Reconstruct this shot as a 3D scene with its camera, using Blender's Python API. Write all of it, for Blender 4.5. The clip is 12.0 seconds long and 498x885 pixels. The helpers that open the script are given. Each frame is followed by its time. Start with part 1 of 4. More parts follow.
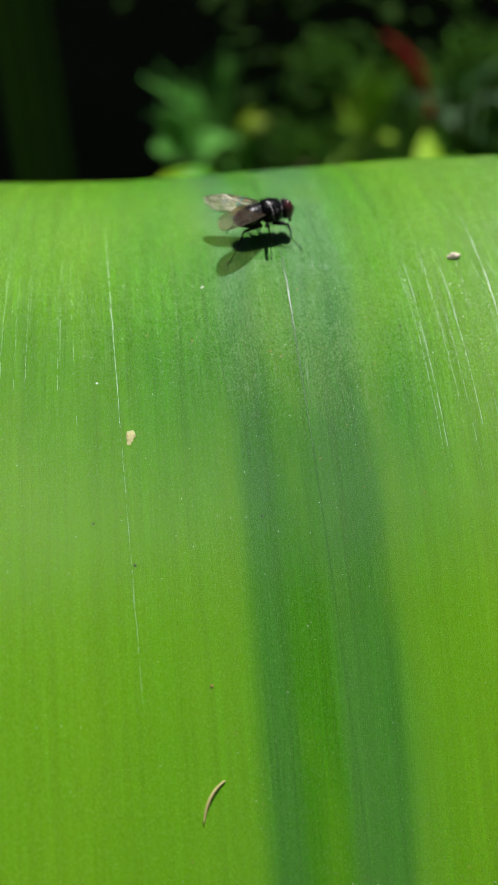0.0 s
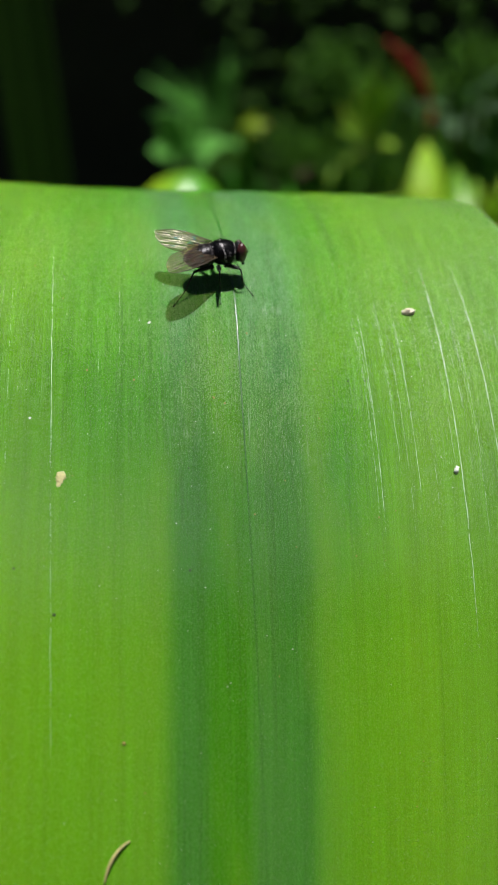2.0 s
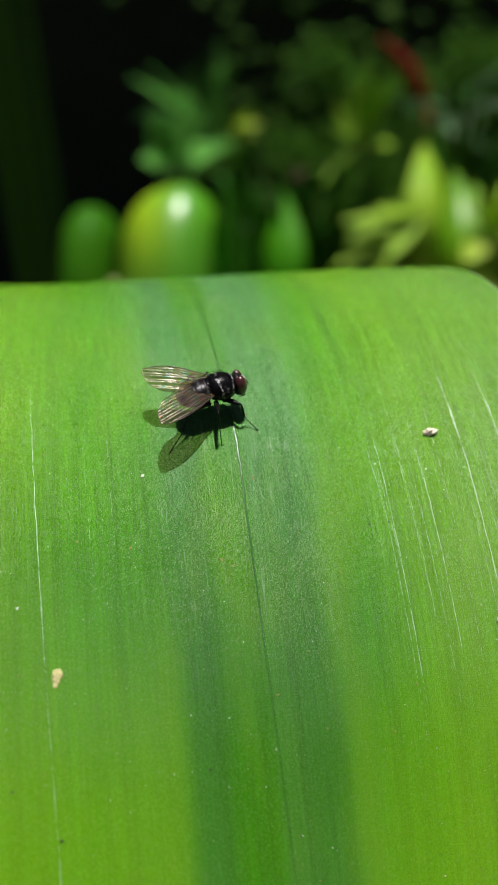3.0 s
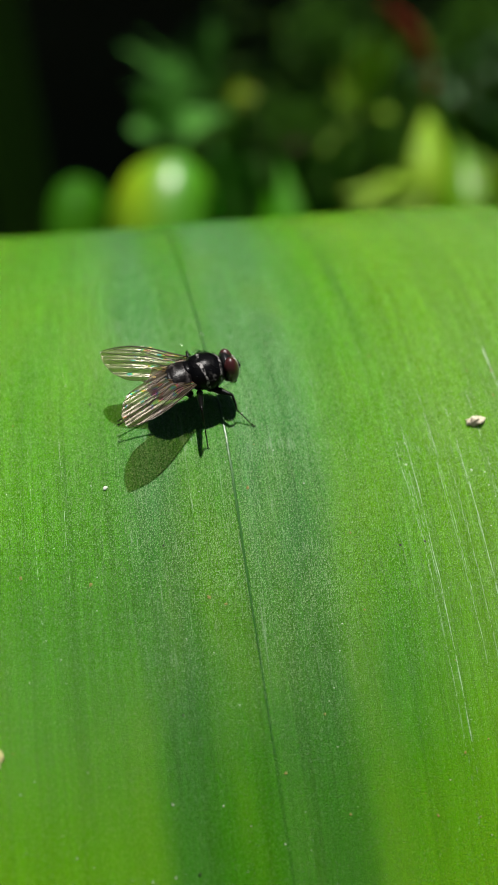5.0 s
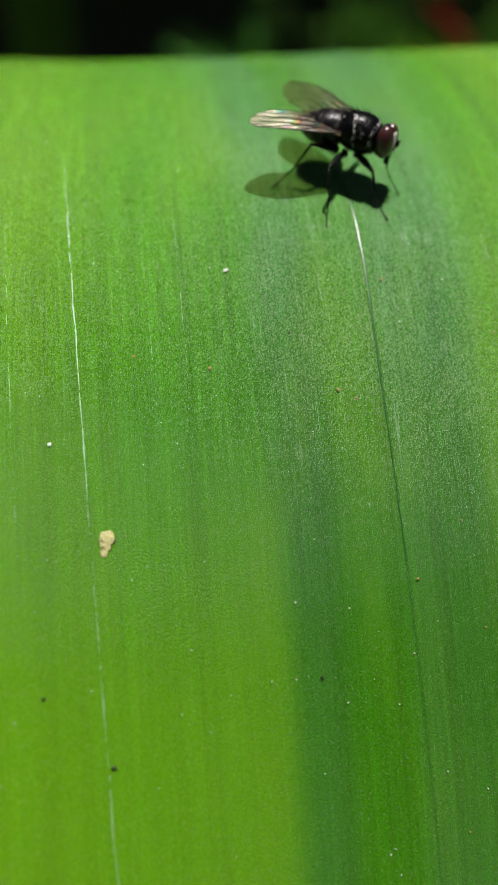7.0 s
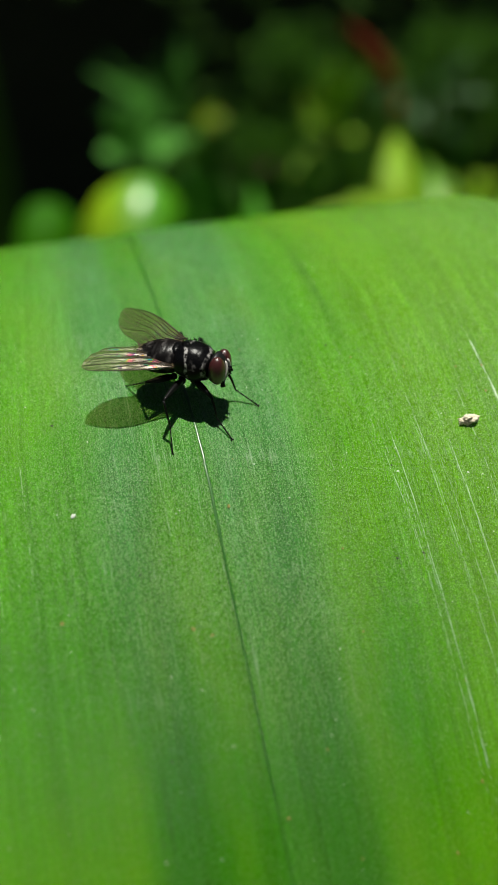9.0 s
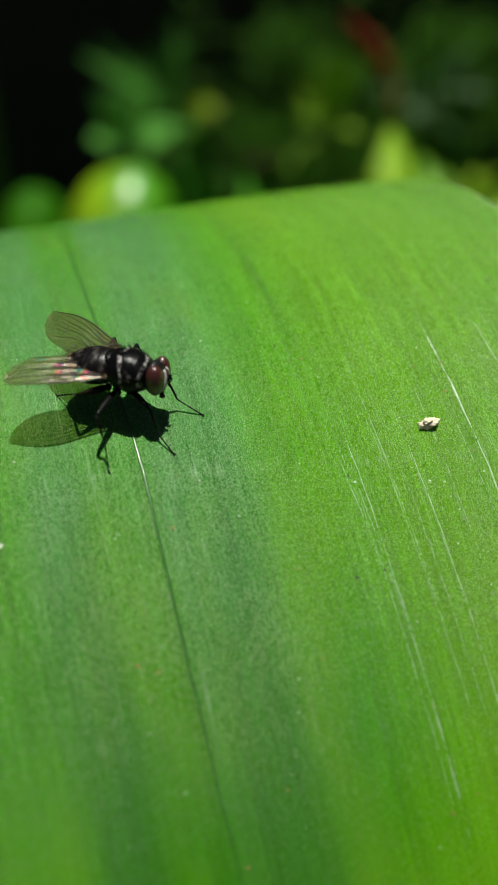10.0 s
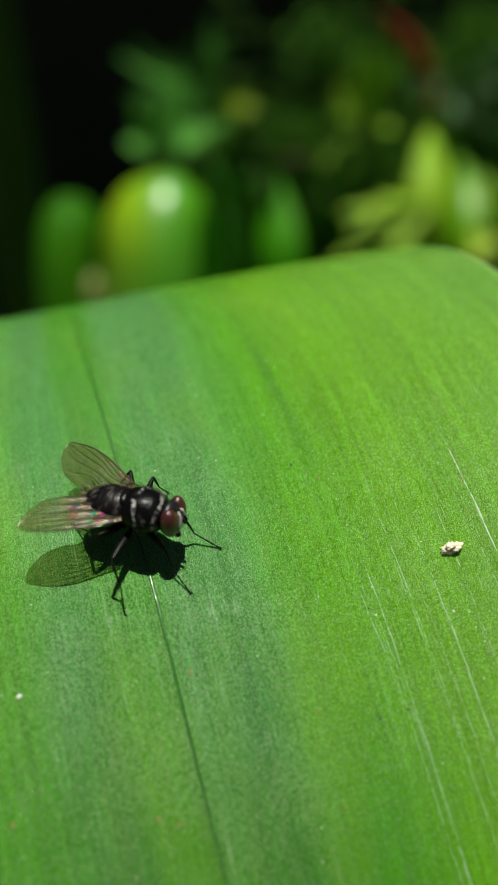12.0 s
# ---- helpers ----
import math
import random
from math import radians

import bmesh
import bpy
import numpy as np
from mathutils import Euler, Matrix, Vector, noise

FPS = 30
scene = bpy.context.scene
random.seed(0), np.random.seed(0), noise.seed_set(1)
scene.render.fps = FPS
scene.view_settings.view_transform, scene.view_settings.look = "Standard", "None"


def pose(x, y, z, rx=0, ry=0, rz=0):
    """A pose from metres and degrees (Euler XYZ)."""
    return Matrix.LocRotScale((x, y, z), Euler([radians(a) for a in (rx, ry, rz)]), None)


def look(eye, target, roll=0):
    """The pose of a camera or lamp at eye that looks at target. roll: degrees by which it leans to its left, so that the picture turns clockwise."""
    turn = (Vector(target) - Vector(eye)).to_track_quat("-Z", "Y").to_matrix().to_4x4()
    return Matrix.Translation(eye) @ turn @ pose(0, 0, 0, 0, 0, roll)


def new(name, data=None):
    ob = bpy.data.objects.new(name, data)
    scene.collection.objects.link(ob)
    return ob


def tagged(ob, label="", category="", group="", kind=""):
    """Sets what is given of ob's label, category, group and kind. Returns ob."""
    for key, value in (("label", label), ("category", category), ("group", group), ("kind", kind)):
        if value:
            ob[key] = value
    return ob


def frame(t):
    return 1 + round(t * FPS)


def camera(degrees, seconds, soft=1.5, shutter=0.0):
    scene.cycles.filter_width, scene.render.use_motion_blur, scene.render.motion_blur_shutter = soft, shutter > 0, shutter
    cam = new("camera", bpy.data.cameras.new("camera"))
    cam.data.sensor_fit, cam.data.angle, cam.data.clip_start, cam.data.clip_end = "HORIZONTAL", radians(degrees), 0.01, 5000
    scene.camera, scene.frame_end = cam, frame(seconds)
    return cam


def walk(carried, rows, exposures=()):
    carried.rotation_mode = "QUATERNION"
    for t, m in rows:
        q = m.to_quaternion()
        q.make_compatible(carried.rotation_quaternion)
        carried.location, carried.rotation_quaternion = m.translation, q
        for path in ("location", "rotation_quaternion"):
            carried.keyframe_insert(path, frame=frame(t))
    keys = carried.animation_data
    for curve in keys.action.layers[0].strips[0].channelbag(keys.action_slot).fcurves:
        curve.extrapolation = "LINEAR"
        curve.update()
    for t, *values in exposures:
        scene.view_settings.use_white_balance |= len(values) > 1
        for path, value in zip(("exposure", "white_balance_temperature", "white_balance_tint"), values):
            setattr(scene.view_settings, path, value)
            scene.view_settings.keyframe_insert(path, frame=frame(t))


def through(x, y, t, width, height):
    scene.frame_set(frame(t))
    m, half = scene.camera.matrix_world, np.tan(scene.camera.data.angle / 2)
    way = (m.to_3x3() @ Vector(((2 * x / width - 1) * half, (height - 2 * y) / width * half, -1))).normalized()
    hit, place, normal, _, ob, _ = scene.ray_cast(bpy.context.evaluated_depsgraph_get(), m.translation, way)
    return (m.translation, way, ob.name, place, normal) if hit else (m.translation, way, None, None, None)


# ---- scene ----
MM = 0.001

# seconds; eye in mm; yaw, pitch, roll in degrees; slow sway of the leaf as a turn vector in degrees
ROWS = [
    (0, (0.95, -66.13, 14.72), (1.34, -27.25, -0.18), (-4.86, -1.05, -0.43)),
    (0.3, (6.59, -59.73, 21.0), (2.27, -27.47, -0.26), (-5.31, -2.5, 1.35)),
    (0.5, (9.05, -56.49, 25.24), (2.3, -27.65, -0.84), (-6.26, -2.32, 1.86)),
    (0.8, (12.64, -52.96, 27.22), (3.29, -28.21, -0.52), (-3.9, 0.24, 1.61)),
    (1, (10.53, -56.82, 23.54), (3.13, -27.77, -0.41), (-3.23, 2.04, 0.96)),
    (1.2, (9.31, -59.46, 21.42), (3.08, -27.44, -0.04), (-4.51, 1.02, 0.36)),
    (1.5, (12.14, -56.42, 23.49), (2.81, -27.63, -0.38), (-3.95, 0.29, 1.83)),
    (1.8, (9.94, -57.47, 21.37), (2.51, -27.64, 0.26), (-3.23, 1.71, 1.86)),
    (2, (5.18, -62.47, 17.21), (1.42, -27.34, 1.09), (-3.37, 3.5, 1.38)),
    (2.5, (4.01, -60.54, 19.59), (1.07, -27.31, 0.59), (-4.66, -0.09, 0.83)),
    (2.8, (5.5, -50.72, 24.57), (1.44, -28.35, 0.18), (-4.04, -2.44, 2.17)),
    (3, (4.3, -50.52, 25.46), (1.13, -28.41, 0.37), (-2.95, -0.13, 2.29)),
    (3.2, (4.15, -51.43, 23.07), (1.31, -27.73, 0.94), (-2.53, -0.1, 2.31)),
    (4.8, (4.57, -39.8, 21.62), (1.25, -29.86, -0.35), (-0.79, -0.92, 2.26)),
    (5, (4.33, -38.54, 20.22), (0.94, -29.85, 0.11), (-0.62, -1.02, 2.33)),
    (5.5, (-0.27, -37.05, 17.77), (0.01, -29.99, 0.51), (0.0, 0.0, -0.01)),
    (6, (-0.24, -34.99, 16.03), (-0.32, -30.06, 0.38), (1.84, 0.35, 0.06)),
    (6.5, (2.26, -31.85, 14.48), (0.22, -30.44, -0.22), (2.96, -0.09, 1.19)),
    (6.7, (-0.75, -33.37, 13.2), (-0.63, -30.38, 1.91), (6.77, 1.35, 1.31)),
    (6.8, (-2.52, -36.54, 10.67), (-1.87, -30.82, 4.91), (5.32, 1.54, 3.45)),
    (6.9, (-3.51, -39.94, 7.06), (-0.13, -28.38, 3.19), (4.2, 1.03, 3.06)),
    (7, (-1.35, -40.89, 7.28), (2.48, -28.23, 1.22), (3.21, 0.33, 2.57)),
    (7.3, (-3.01, -45.21, 10.78), (-1.87, -28.16, 4.2), (0.31, -1.62, 1.5)),
    (7.5, (-0.03, -42.03, 12.79), (-0.77, -28.69, 0.83), (0.25, -3.8, -1.17)),
    (9.3, (4.19, -35.36, 18.32), (-1.2, -28.11, 0.01), (0.24, -3.16, 3.98)),
    (9.5, (2.96, -34.95, 18.19), (-1.8, -28.57, 1.4), (0.21, -3.18, 4.64)),
    (10, (6.59, -31.86, 17.79), (-1.81, -28.73, 1.55), (1.07, -4.64, 6.75)),
    (10.3, (5.93, -27.98, 20.29), (-0.93, -29.35, 1.28), (0.63, -7.56, 5.74)),
    (10.5, (8.34, -25.94, 22.41), (0.29, -29.56, 0.03), (1.1, -6.57, 7.0)),
    (11, (9.25, -26.53, 23.26), (1.25, -29.54, -1.08), (0.17, -6.09, 7.35)),
    (11.5, (8.72, -26.05, 22.87), (1.68, -29.7, -0.14), (-2.17, -7.12, 7.2)),
    (12, (7.34, -27.64, 24.01), (1.15, -29.68, 0.46), (1.44, -6.54, 7.42)),
]


def eye_pose(e, a):
    return pose(e[0] * MM, e[1] * MM, e[2] * MM, 90 + a[1], 0, a[0]) @ pose(0, 0, 0, 0, 0, a[2])


def sway_pose(w):
    v = Vector([radians(q) for q in w])
    return Matrix.Rotation(v.length, 4, v.normalized()) if v.length > 1e-6 else Matrix.Identity(4)


cam = camera(35.97, 12.0)
cam.data.dof.use_dof = True
focus_point = new("focus_point")
cam.data.dof.focus_object = focus_point
cam.data.dof.aperture_fstop = 29
walk(cam, [(t, eye_pose(e, a)) for t, e, a, w in ROWS], [(0.0, 0.48, 6050, 16), (1.5, 0.53, 6050, 17), (2.0, 0.53, 6050, 17), (2.5, 0.46, 6150, 16), (3.2, 0.50, 6200, 15), (5.0, 0.39, 6300, 11), (6.5, 0.40, 6300, 11), (7.0, 0.48, 6300, 13), (7.5, 0.41, 6350, 9), (9.5, 0.37, 6450, 4), (10.5, 0.33, 6500, 2), (12.0, 0.37, 6500, 2)])

# ---- light ----
SUN = Vector((0.06, -0.05, 1.0)).normalized()
world = bpy.data.worlds.new("world")
scene.world = world
world.use_nodes = True
sky = world.node_tree.nodes.new("ShaderNodeTexSky")
sky.sky_type, sky.sun_disc = "NISHITA", False
sky.sun_elevation = math.asin(SUN.z)
sky.sun_rotation = math.atan2(SUN.x, SUN.y)
world.node_tree.links.new(sky.outputs[0], world.node_tree.nodes["Background"].inputs[0])
world.node_tree.nodes["Background"].inputs[1].default_value = 0.010
sun = new("sun", bpy.data.lights.new("sun", "SUN"))
sun.data.energy, sun.data.angle, sun.data.color = 4.4, radians(0.53), (1.0, 0.95, 0.87)
sun.matrix_world = look(SUN * 2, (0, 0, 0))


# ---- materials ----
class Nodes:
    """Short hand for one node material."""

    def __init__(self, name):
        self.m = bpy.data.materials.new(name)
        self.m.use_nodes = True
        self.t = self.m.node_tree
        self.b = self.t.nodes["Principled BSDF"]
        self.out = self.t.nodes["Material Output"]

    def put(self, socket, v):
        if isinstance(v, bpy.types.NodeSocket):
            self.t.links.new(v, socket)
        elif isinstance(v, (tuple, list)) and len(v) == 3 and socket.type == "RGBA":
            socket.default_value = (*v, 1)
        else:
            socket.default_value = v

    def set(self, **kw):
        for k, v in kw.items():
            self.put(self.b.inputs[k.replace("_", " ")], v)
        return self

    def math(self, op, a, b=0.0, c=0.0):
        n = self.t.nodes.new("ShaderNodeMath")
        n.operation = op
        for s, v in zip(n.inputs, (a, b, c)):
            self.put(s, v)
        return n.outputs[0]

    def mix(self, f, a, b, kind="MIX"):
        n = self.t.nodes.new("ShaderNodeMix")
        n.data_type, n.blend_type = "RGBA", kind
        for i, v in ((0, f), (6, a), (7, b)):
            self.put(n.inputs[i], v)
        return n.outputs[2]

    def coords(self):
        return self.t.nodes.new("ShaderNodeTexCoord").outputs["Object"]

    def split(self, v):
        n = self.t.nodes.new("ShaderNodeSeparateXYZ")
        self.put(n.inputs[0], v)
        return n.outputs

    def join(self, x, y, z=0.0):
        n = self.t.nodes.new("ShaderNodeCombineXYZ")
        for s, v in zip(n.inputs, (x, y, z)):
            self.put(s, v)
        return n.outputs[0]

    def noise(self, v, scale=1.0, detail=2.0, rough=0.5):
        n = self.t.nodes.new("ShaderNodeTexNoise")
        self.put(n.inputs["Vector"], v)
        for k, q in (("Scale", scale), ("Detail", detail), ("Roughness", rough)):
            n.inputs[k].default_value = q
        return n.outputs[0]

    def cells(self, v, scale=1.0):
        n = self.t.nodes.new("ShaderNodeTexVoronoi")
        self.put(n.inputs["Vector"], v)
        n.inputs["Scale"].default_value = scale
        return n.outputs["Distance"]

    def ramp(self, f, stops):
        n = self.t.nodes.new("ShaderNodeValToRGB")
        self.put(n.inputs[0], f)
        e = n.color_ramp.elements
        while len(e) < len(stops):
            e.new(0.5)
        for q, (p, c) in zip(e, stops):
            q.position, q.color = p, (*c, 1) if isinstance(c, tuple) else (c, c, c, 1)
        return n.outputs[0]

    def span(self, v, a, b, lo=0.0, hi=1.0):
        n = self.t.nodes.new("ShaderNodeMapRange")
        n.interpolation_type = "SMOOTHSTEP"
        for s, q in zip(n.inputs, (v, a, b, lo, hi)):
            self.put(s, q)
        return n.outputs[0]

    def bump(self, h, strength, distance):
        n = self.t.nodes.new("ShaderNodeBump")
        n.inputs["Strength"].default_value, n.inputs["Distance"].default_value = strength, distance
        self.put(n.inputs["Height"], h)
        return n.outputs[0]


def leaf_material():
    """Lime-green strap leaf: bluish waxy middle band, fine parallel veins, cells with painted glints and sheen."""
    n = Nodes("strap_leaf_skin")
    uv = n.t.nodes.new("ShaderNodeUVMap")
    uv.uv_map = "blade"
    u, v, _ = n.split(uv.outputs[0])
    drift = n.math("MULTIPLY", n.math("SUBTRACT", n.noise(n.join(n.math("MULTIPLY", u, 0.25), n.math("MULTIPLY", v, 0.03)), 1.0, 2.0), 0.5), 1.1)
    ue = n.math("ADD", u, drift)
    k = lambda q: (q + 30.0) / 62.0  # noqa: E731
    lime, green, deep = (0.112, 0.312, 0.004), (0.078, 0.284, 0.003), (0.044, 0.205, 0.004)
    teal, grey = (0.046, 0.190, 0.032), (0.062, 0.215, 0.044)
    col = n.ramp(n.math("DIVIDE", n.math("ADD", ue, 30.0), 62.0), [
        (k(-28), lime), (k(-16), lime), (k(-9), green), (k(-5.5), (0.076, 0.272, 0.016)), (k(-4.9), (0.074, 0.268, 0.016)), (k(-2.4), teal), (k(-1.3), teal),
        (k(-0.2), deep), (k(2.2), deep), (k(3.2), grey), (k(6.6), teal), (k(8.0), (0.075, 0.262, 0.026)), (k(10.5), green), (k(15), lime), (k(29), (0.12, 0.30, 0.03))])
    # the band widens where the leaf turns over, its paler tone painted-in sheen
    inband = n.math("MULTIPLY", n.span(n.math("ADD", ue, n.span(v, 2.0, 9.0, 0.0, 1.6)), -4.8, -2.6), n.span(ue, 8.9, 6.6))
    col = n.mix(n.math("MULTIPLY", inband, n.span(v, -10.0, 6.0, 0.0, 0.30)), col, (0.112, 0.300, 0.090))
    edge = n.math("MULTIPLY", n.span(ue, -13.0, -5.0), n.span(ue, -2.6, -4.6))
    col = n.mix(n.math("MULTIPLY", edge, n.span(v, -4.0, -14.0, 0.15, 0.55)), col, (0.095, 0.300, 0.008))
    col = n.mix(n.math("MULTIPLY", inband, n.span(v, -5.0, -13.0, 0.0, 0.8)), col, n.mix(1.0, col, (1.05, 1.02, 0.62), "MULTIPLY"))
    # painted shade: a darker, deeper green multiplied over the middle of the blade
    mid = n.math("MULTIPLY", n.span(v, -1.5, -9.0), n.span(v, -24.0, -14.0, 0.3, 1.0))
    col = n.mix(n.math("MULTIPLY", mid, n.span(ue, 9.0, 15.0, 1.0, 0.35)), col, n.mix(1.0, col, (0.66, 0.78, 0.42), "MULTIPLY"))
    # long streaks
    streak = n.noise(n.join(n.math("MULTIPLY", u, 1.1), n.math("MULTIPLY", v, 0.03)), 1.0, 4.0, 0.6)
    col = n.mix(1.0, col, n.ramp(streak, [(0.25, 0.82), (0.75, 1.18)]), "MULTIPLY")
    fine = n.noise(n.join(n.math("MULTIPLY", u, 5.0), n.math("MULTIPLY", v, 0.14)), 1.0, 2.0, 0.6)
    col = n.mix(1.0, col, n.ramp(fine, [(0.3, 0.86), (0.7, 1.14)]), "MULTIPLY")
    hair = n.noise(n.join(n.math("MULTIPLY", u, 13.0), n.math("MULTIPLY", v, 0.35)), 1.0, 2.0, 0.7)
    col = n.mix(1.0, col, n.mix(n.span(v, -9.0, -16.0, 0.0, 0.6), n.ramp(hair, [(0.3, 0.84), (0.7, 1.18)]), (1.0, 1.0, 1.0)), "MULTIPLY")
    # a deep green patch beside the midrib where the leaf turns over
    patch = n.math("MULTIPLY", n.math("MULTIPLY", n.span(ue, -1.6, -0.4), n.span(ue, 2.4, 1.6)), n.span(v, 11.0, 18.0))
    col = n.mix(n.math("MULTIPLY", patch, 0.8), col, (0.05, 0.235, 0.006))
    yellow = n.math("MULTIPLY", n.span(v, -8.0, -20.0, 0.0, 0.5), n.math("SUBTRACT", 1.0, n.math("MULTIPLY", inband, 0.85)))
    col = n.mix(yellow, col, (0.150, 0.345, 0.004))
    # blotches of yellow
    blot = n.noise(n.join(n.math("MULTIPLY", u, 0.16), n.math("MULTIPLY", v, 0.07)), 1.0, 3.0)
    col = n.mix(n.math("MULTIPLY", n.span(blot, 0.45, 0.75), 0.35), col, (0.165, 0.36, 0.008))
    col = n.mix(n.span(u, 28.8, 29.25), col, (0.20, 0.36, 0.13))
    # dark lines: the midrib and a side vein
    dip = n.math("MULTIPLY", n.math("MULTIPLY", n.math("MINIMUM", v, 0.0), n.math("MINIMUM", v, 0.0)), 0.0018)
    rib = n.math("ADD", n.math("ADD", dip, 2.38), n.math("MULTIPLY", n.math("MAXIMUM", v, 0.0), -0.045))
    d = n.math("ABSOLUTE", n.math("SUBTRACT", u, rib))
    gone = n.math("SUBTRACT", 1.0, n.math("MULTIPLY", n.span(v, -4.5, -2.5), n.span(v, 6.0, 4.0)))
    line = n.math("MULTIPLY", n.span(d, 0.14, 0.04), gone)
    col = n.mix(n.math("MULTIPLY", line, n.span(v, -24.0, -14.0, 0.2, 0.5)), col, (0.015, 0.085, 0.006))
    d2 = n.math("ABSOLUTE", n.math("SUBTRACT", u, n.math("ADD", 12.45, n.math("MULTIPLY", v, -0.05))))
    line2 = n.math("MULTIPLY", n.math("MULTIPLY", n.span(d2, 0.45, 0.05), n.span(v, 3.0, 9.0)), n.span(n.noise(n.join(0.0, v), 0.12, 2.0), 0.25, 0.6))
    col = n.mix(n.math("MULTIPLY", line2, 0.4), col, (0.03, 0.12, 0.01))
    thin = n.noise(n.join(n.math("MULTIPLY", u, 1.7), n.math("MULTIPLY", v, 0.012), 7.0), 1.0, 1.0)
    col = n.mix(n.math("MULTIPLY", n.span(n.math("ABSOLUTE", n.math("SUBTRACT", thin, 0.5)), 0.012, 0.002), 0.14), col, (0.03, 0.13, 0.012))
    # cells: light and dark grains, then glints painted over them in pale green
    cellv = n.join(n.math("MULTIPLY", u, 5.0), n.math("MULTIPLY", v, 3.6))
    vor = n.t.nodes.new("ShaderNodeTexVoronoi")
    vor.voronoi_dimensions = "2D"
    n.put(vor.inputs["Vector"], cellv)
    cell, lot = vor.outputs["Distance"], n.split(vor.outputs["Color"])
    grit = n.noise(cellv, 1.3, 2.0, 0.7)
    grain = n.mix(1.0, n.ramp(cell, [(0.08, 1.44), (0.56, 0.74)]), n.ramp(lot[0], [(0.0, 0.72), (1.0, 1.32)]), "MULTIPLY")
    col = n.mix(1.0, col, n.mix(n.span(v, -5.0, -11.0, 0.0, 0.75), grain, (1.02, 1.02, 1.02)), "MULTIPLY")
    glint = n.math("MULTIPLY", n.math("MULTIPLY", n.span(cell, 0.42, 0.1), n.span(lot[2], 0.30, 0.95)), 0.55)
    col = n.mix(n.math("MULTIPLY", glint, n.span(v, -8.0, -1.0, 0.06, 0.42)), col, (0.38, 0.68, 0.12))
    # painted sheen: whitish grains in patches, most of all right of the band and below the ridge
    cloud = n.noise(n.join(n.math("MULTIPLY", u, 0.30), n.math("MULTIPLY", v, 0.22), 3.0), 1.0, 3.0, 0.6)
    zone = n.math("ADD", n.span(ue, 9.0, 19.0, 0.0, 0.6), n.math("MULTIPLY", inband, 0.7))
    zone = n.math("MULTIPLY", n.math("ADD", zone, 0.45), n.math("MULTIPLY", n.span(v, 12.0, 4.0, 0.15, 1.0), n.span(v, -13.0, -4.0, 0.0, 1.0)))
    sheen_mask = n.math("MULTIPLY", n.span(cloud, 0.36, 0.66, 0.45, 1.0), zone)
    spark = n.span(n.math("ADD", lot[1], n.math("MULTIPLY", sheen_mask, 0.42)), 0.86, 1.06)
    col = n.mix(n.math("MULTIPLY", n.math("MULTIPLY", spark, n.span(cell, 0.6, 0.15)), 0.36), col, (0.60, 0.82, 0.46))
    # broken pale hairlines along the veins, kept to the zone of painted sheen
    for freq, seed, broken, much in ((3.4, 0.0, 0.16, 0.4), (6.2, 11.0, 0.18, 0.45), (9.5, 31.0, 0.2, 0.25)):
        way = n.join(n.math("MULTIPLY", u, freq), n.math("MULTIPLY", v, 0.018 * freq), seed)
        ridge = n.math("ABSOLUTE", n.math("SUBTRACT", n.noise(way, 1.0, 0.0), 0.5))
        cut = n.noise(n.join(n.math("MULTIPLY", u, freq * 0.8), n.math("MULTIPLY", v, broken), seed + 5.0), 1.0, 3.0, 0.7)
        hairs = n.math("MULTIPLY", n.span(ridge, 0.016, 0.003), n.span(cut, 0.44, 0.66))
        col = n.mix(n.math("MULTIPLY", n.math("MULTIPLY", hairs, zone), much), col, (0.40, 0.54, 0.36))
    ribs = n.noise(n.join(n.math("MULTIPLY", u, 2.6), n.math("MULTIPLY", v, 0.02)), 1.0, 2.0)
    h = n.math("ADD", n.math("MULTIPLY", n.math("MULTIPLY", cell, cell), -1.7), n.math("ADD", n.math("MULTIPLY", grit, 0.6), n.math("ADD", n.math("MULTIPLY", ribs, 0.3), n.math("MULTIPLY", hair, 0.5))))
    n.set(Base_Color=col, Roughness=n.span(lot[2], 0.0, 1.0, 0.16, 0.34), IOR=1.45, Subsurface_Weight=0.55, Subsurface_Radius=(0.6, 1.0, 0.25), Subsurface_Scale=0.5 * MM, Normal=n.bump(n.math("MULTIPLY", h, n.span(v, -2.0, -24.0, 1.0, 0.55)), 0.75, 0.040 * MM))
    n.b.inputs["Specular IOR Level"].default_value = 0.44
    return n.m


def plain(name, c, rough=0.5, vary=0.3, scale=400.0, bump=0.0, metallic=0.0, spec=0.5):
    """A colour with grain and stains at two scales; scale is in 1/m."""
    n = Nodes(name)
    o = n.coords()
    a, b = n.noise(o, scale, 4.0), n.noise(o, scale * 6, 3.0)
    f = n.math("ADD", n.math("MULTIPLY", a, 0.65), n.math("MULTIPLY", b, 0.35))
    n.set(Base_Color=n.mix(f, tuple(q * (1 - vary) for q in c), tuple(min(1, q * (1 + vary)) for q in c)), Roughness=rough, Metallic=metallic)
    n.b.inputs["Specular IOR Level"].default_value = spec
    if bump:
        n.set(Normal=n.bump(f, 0.6, bump))
    return n.m


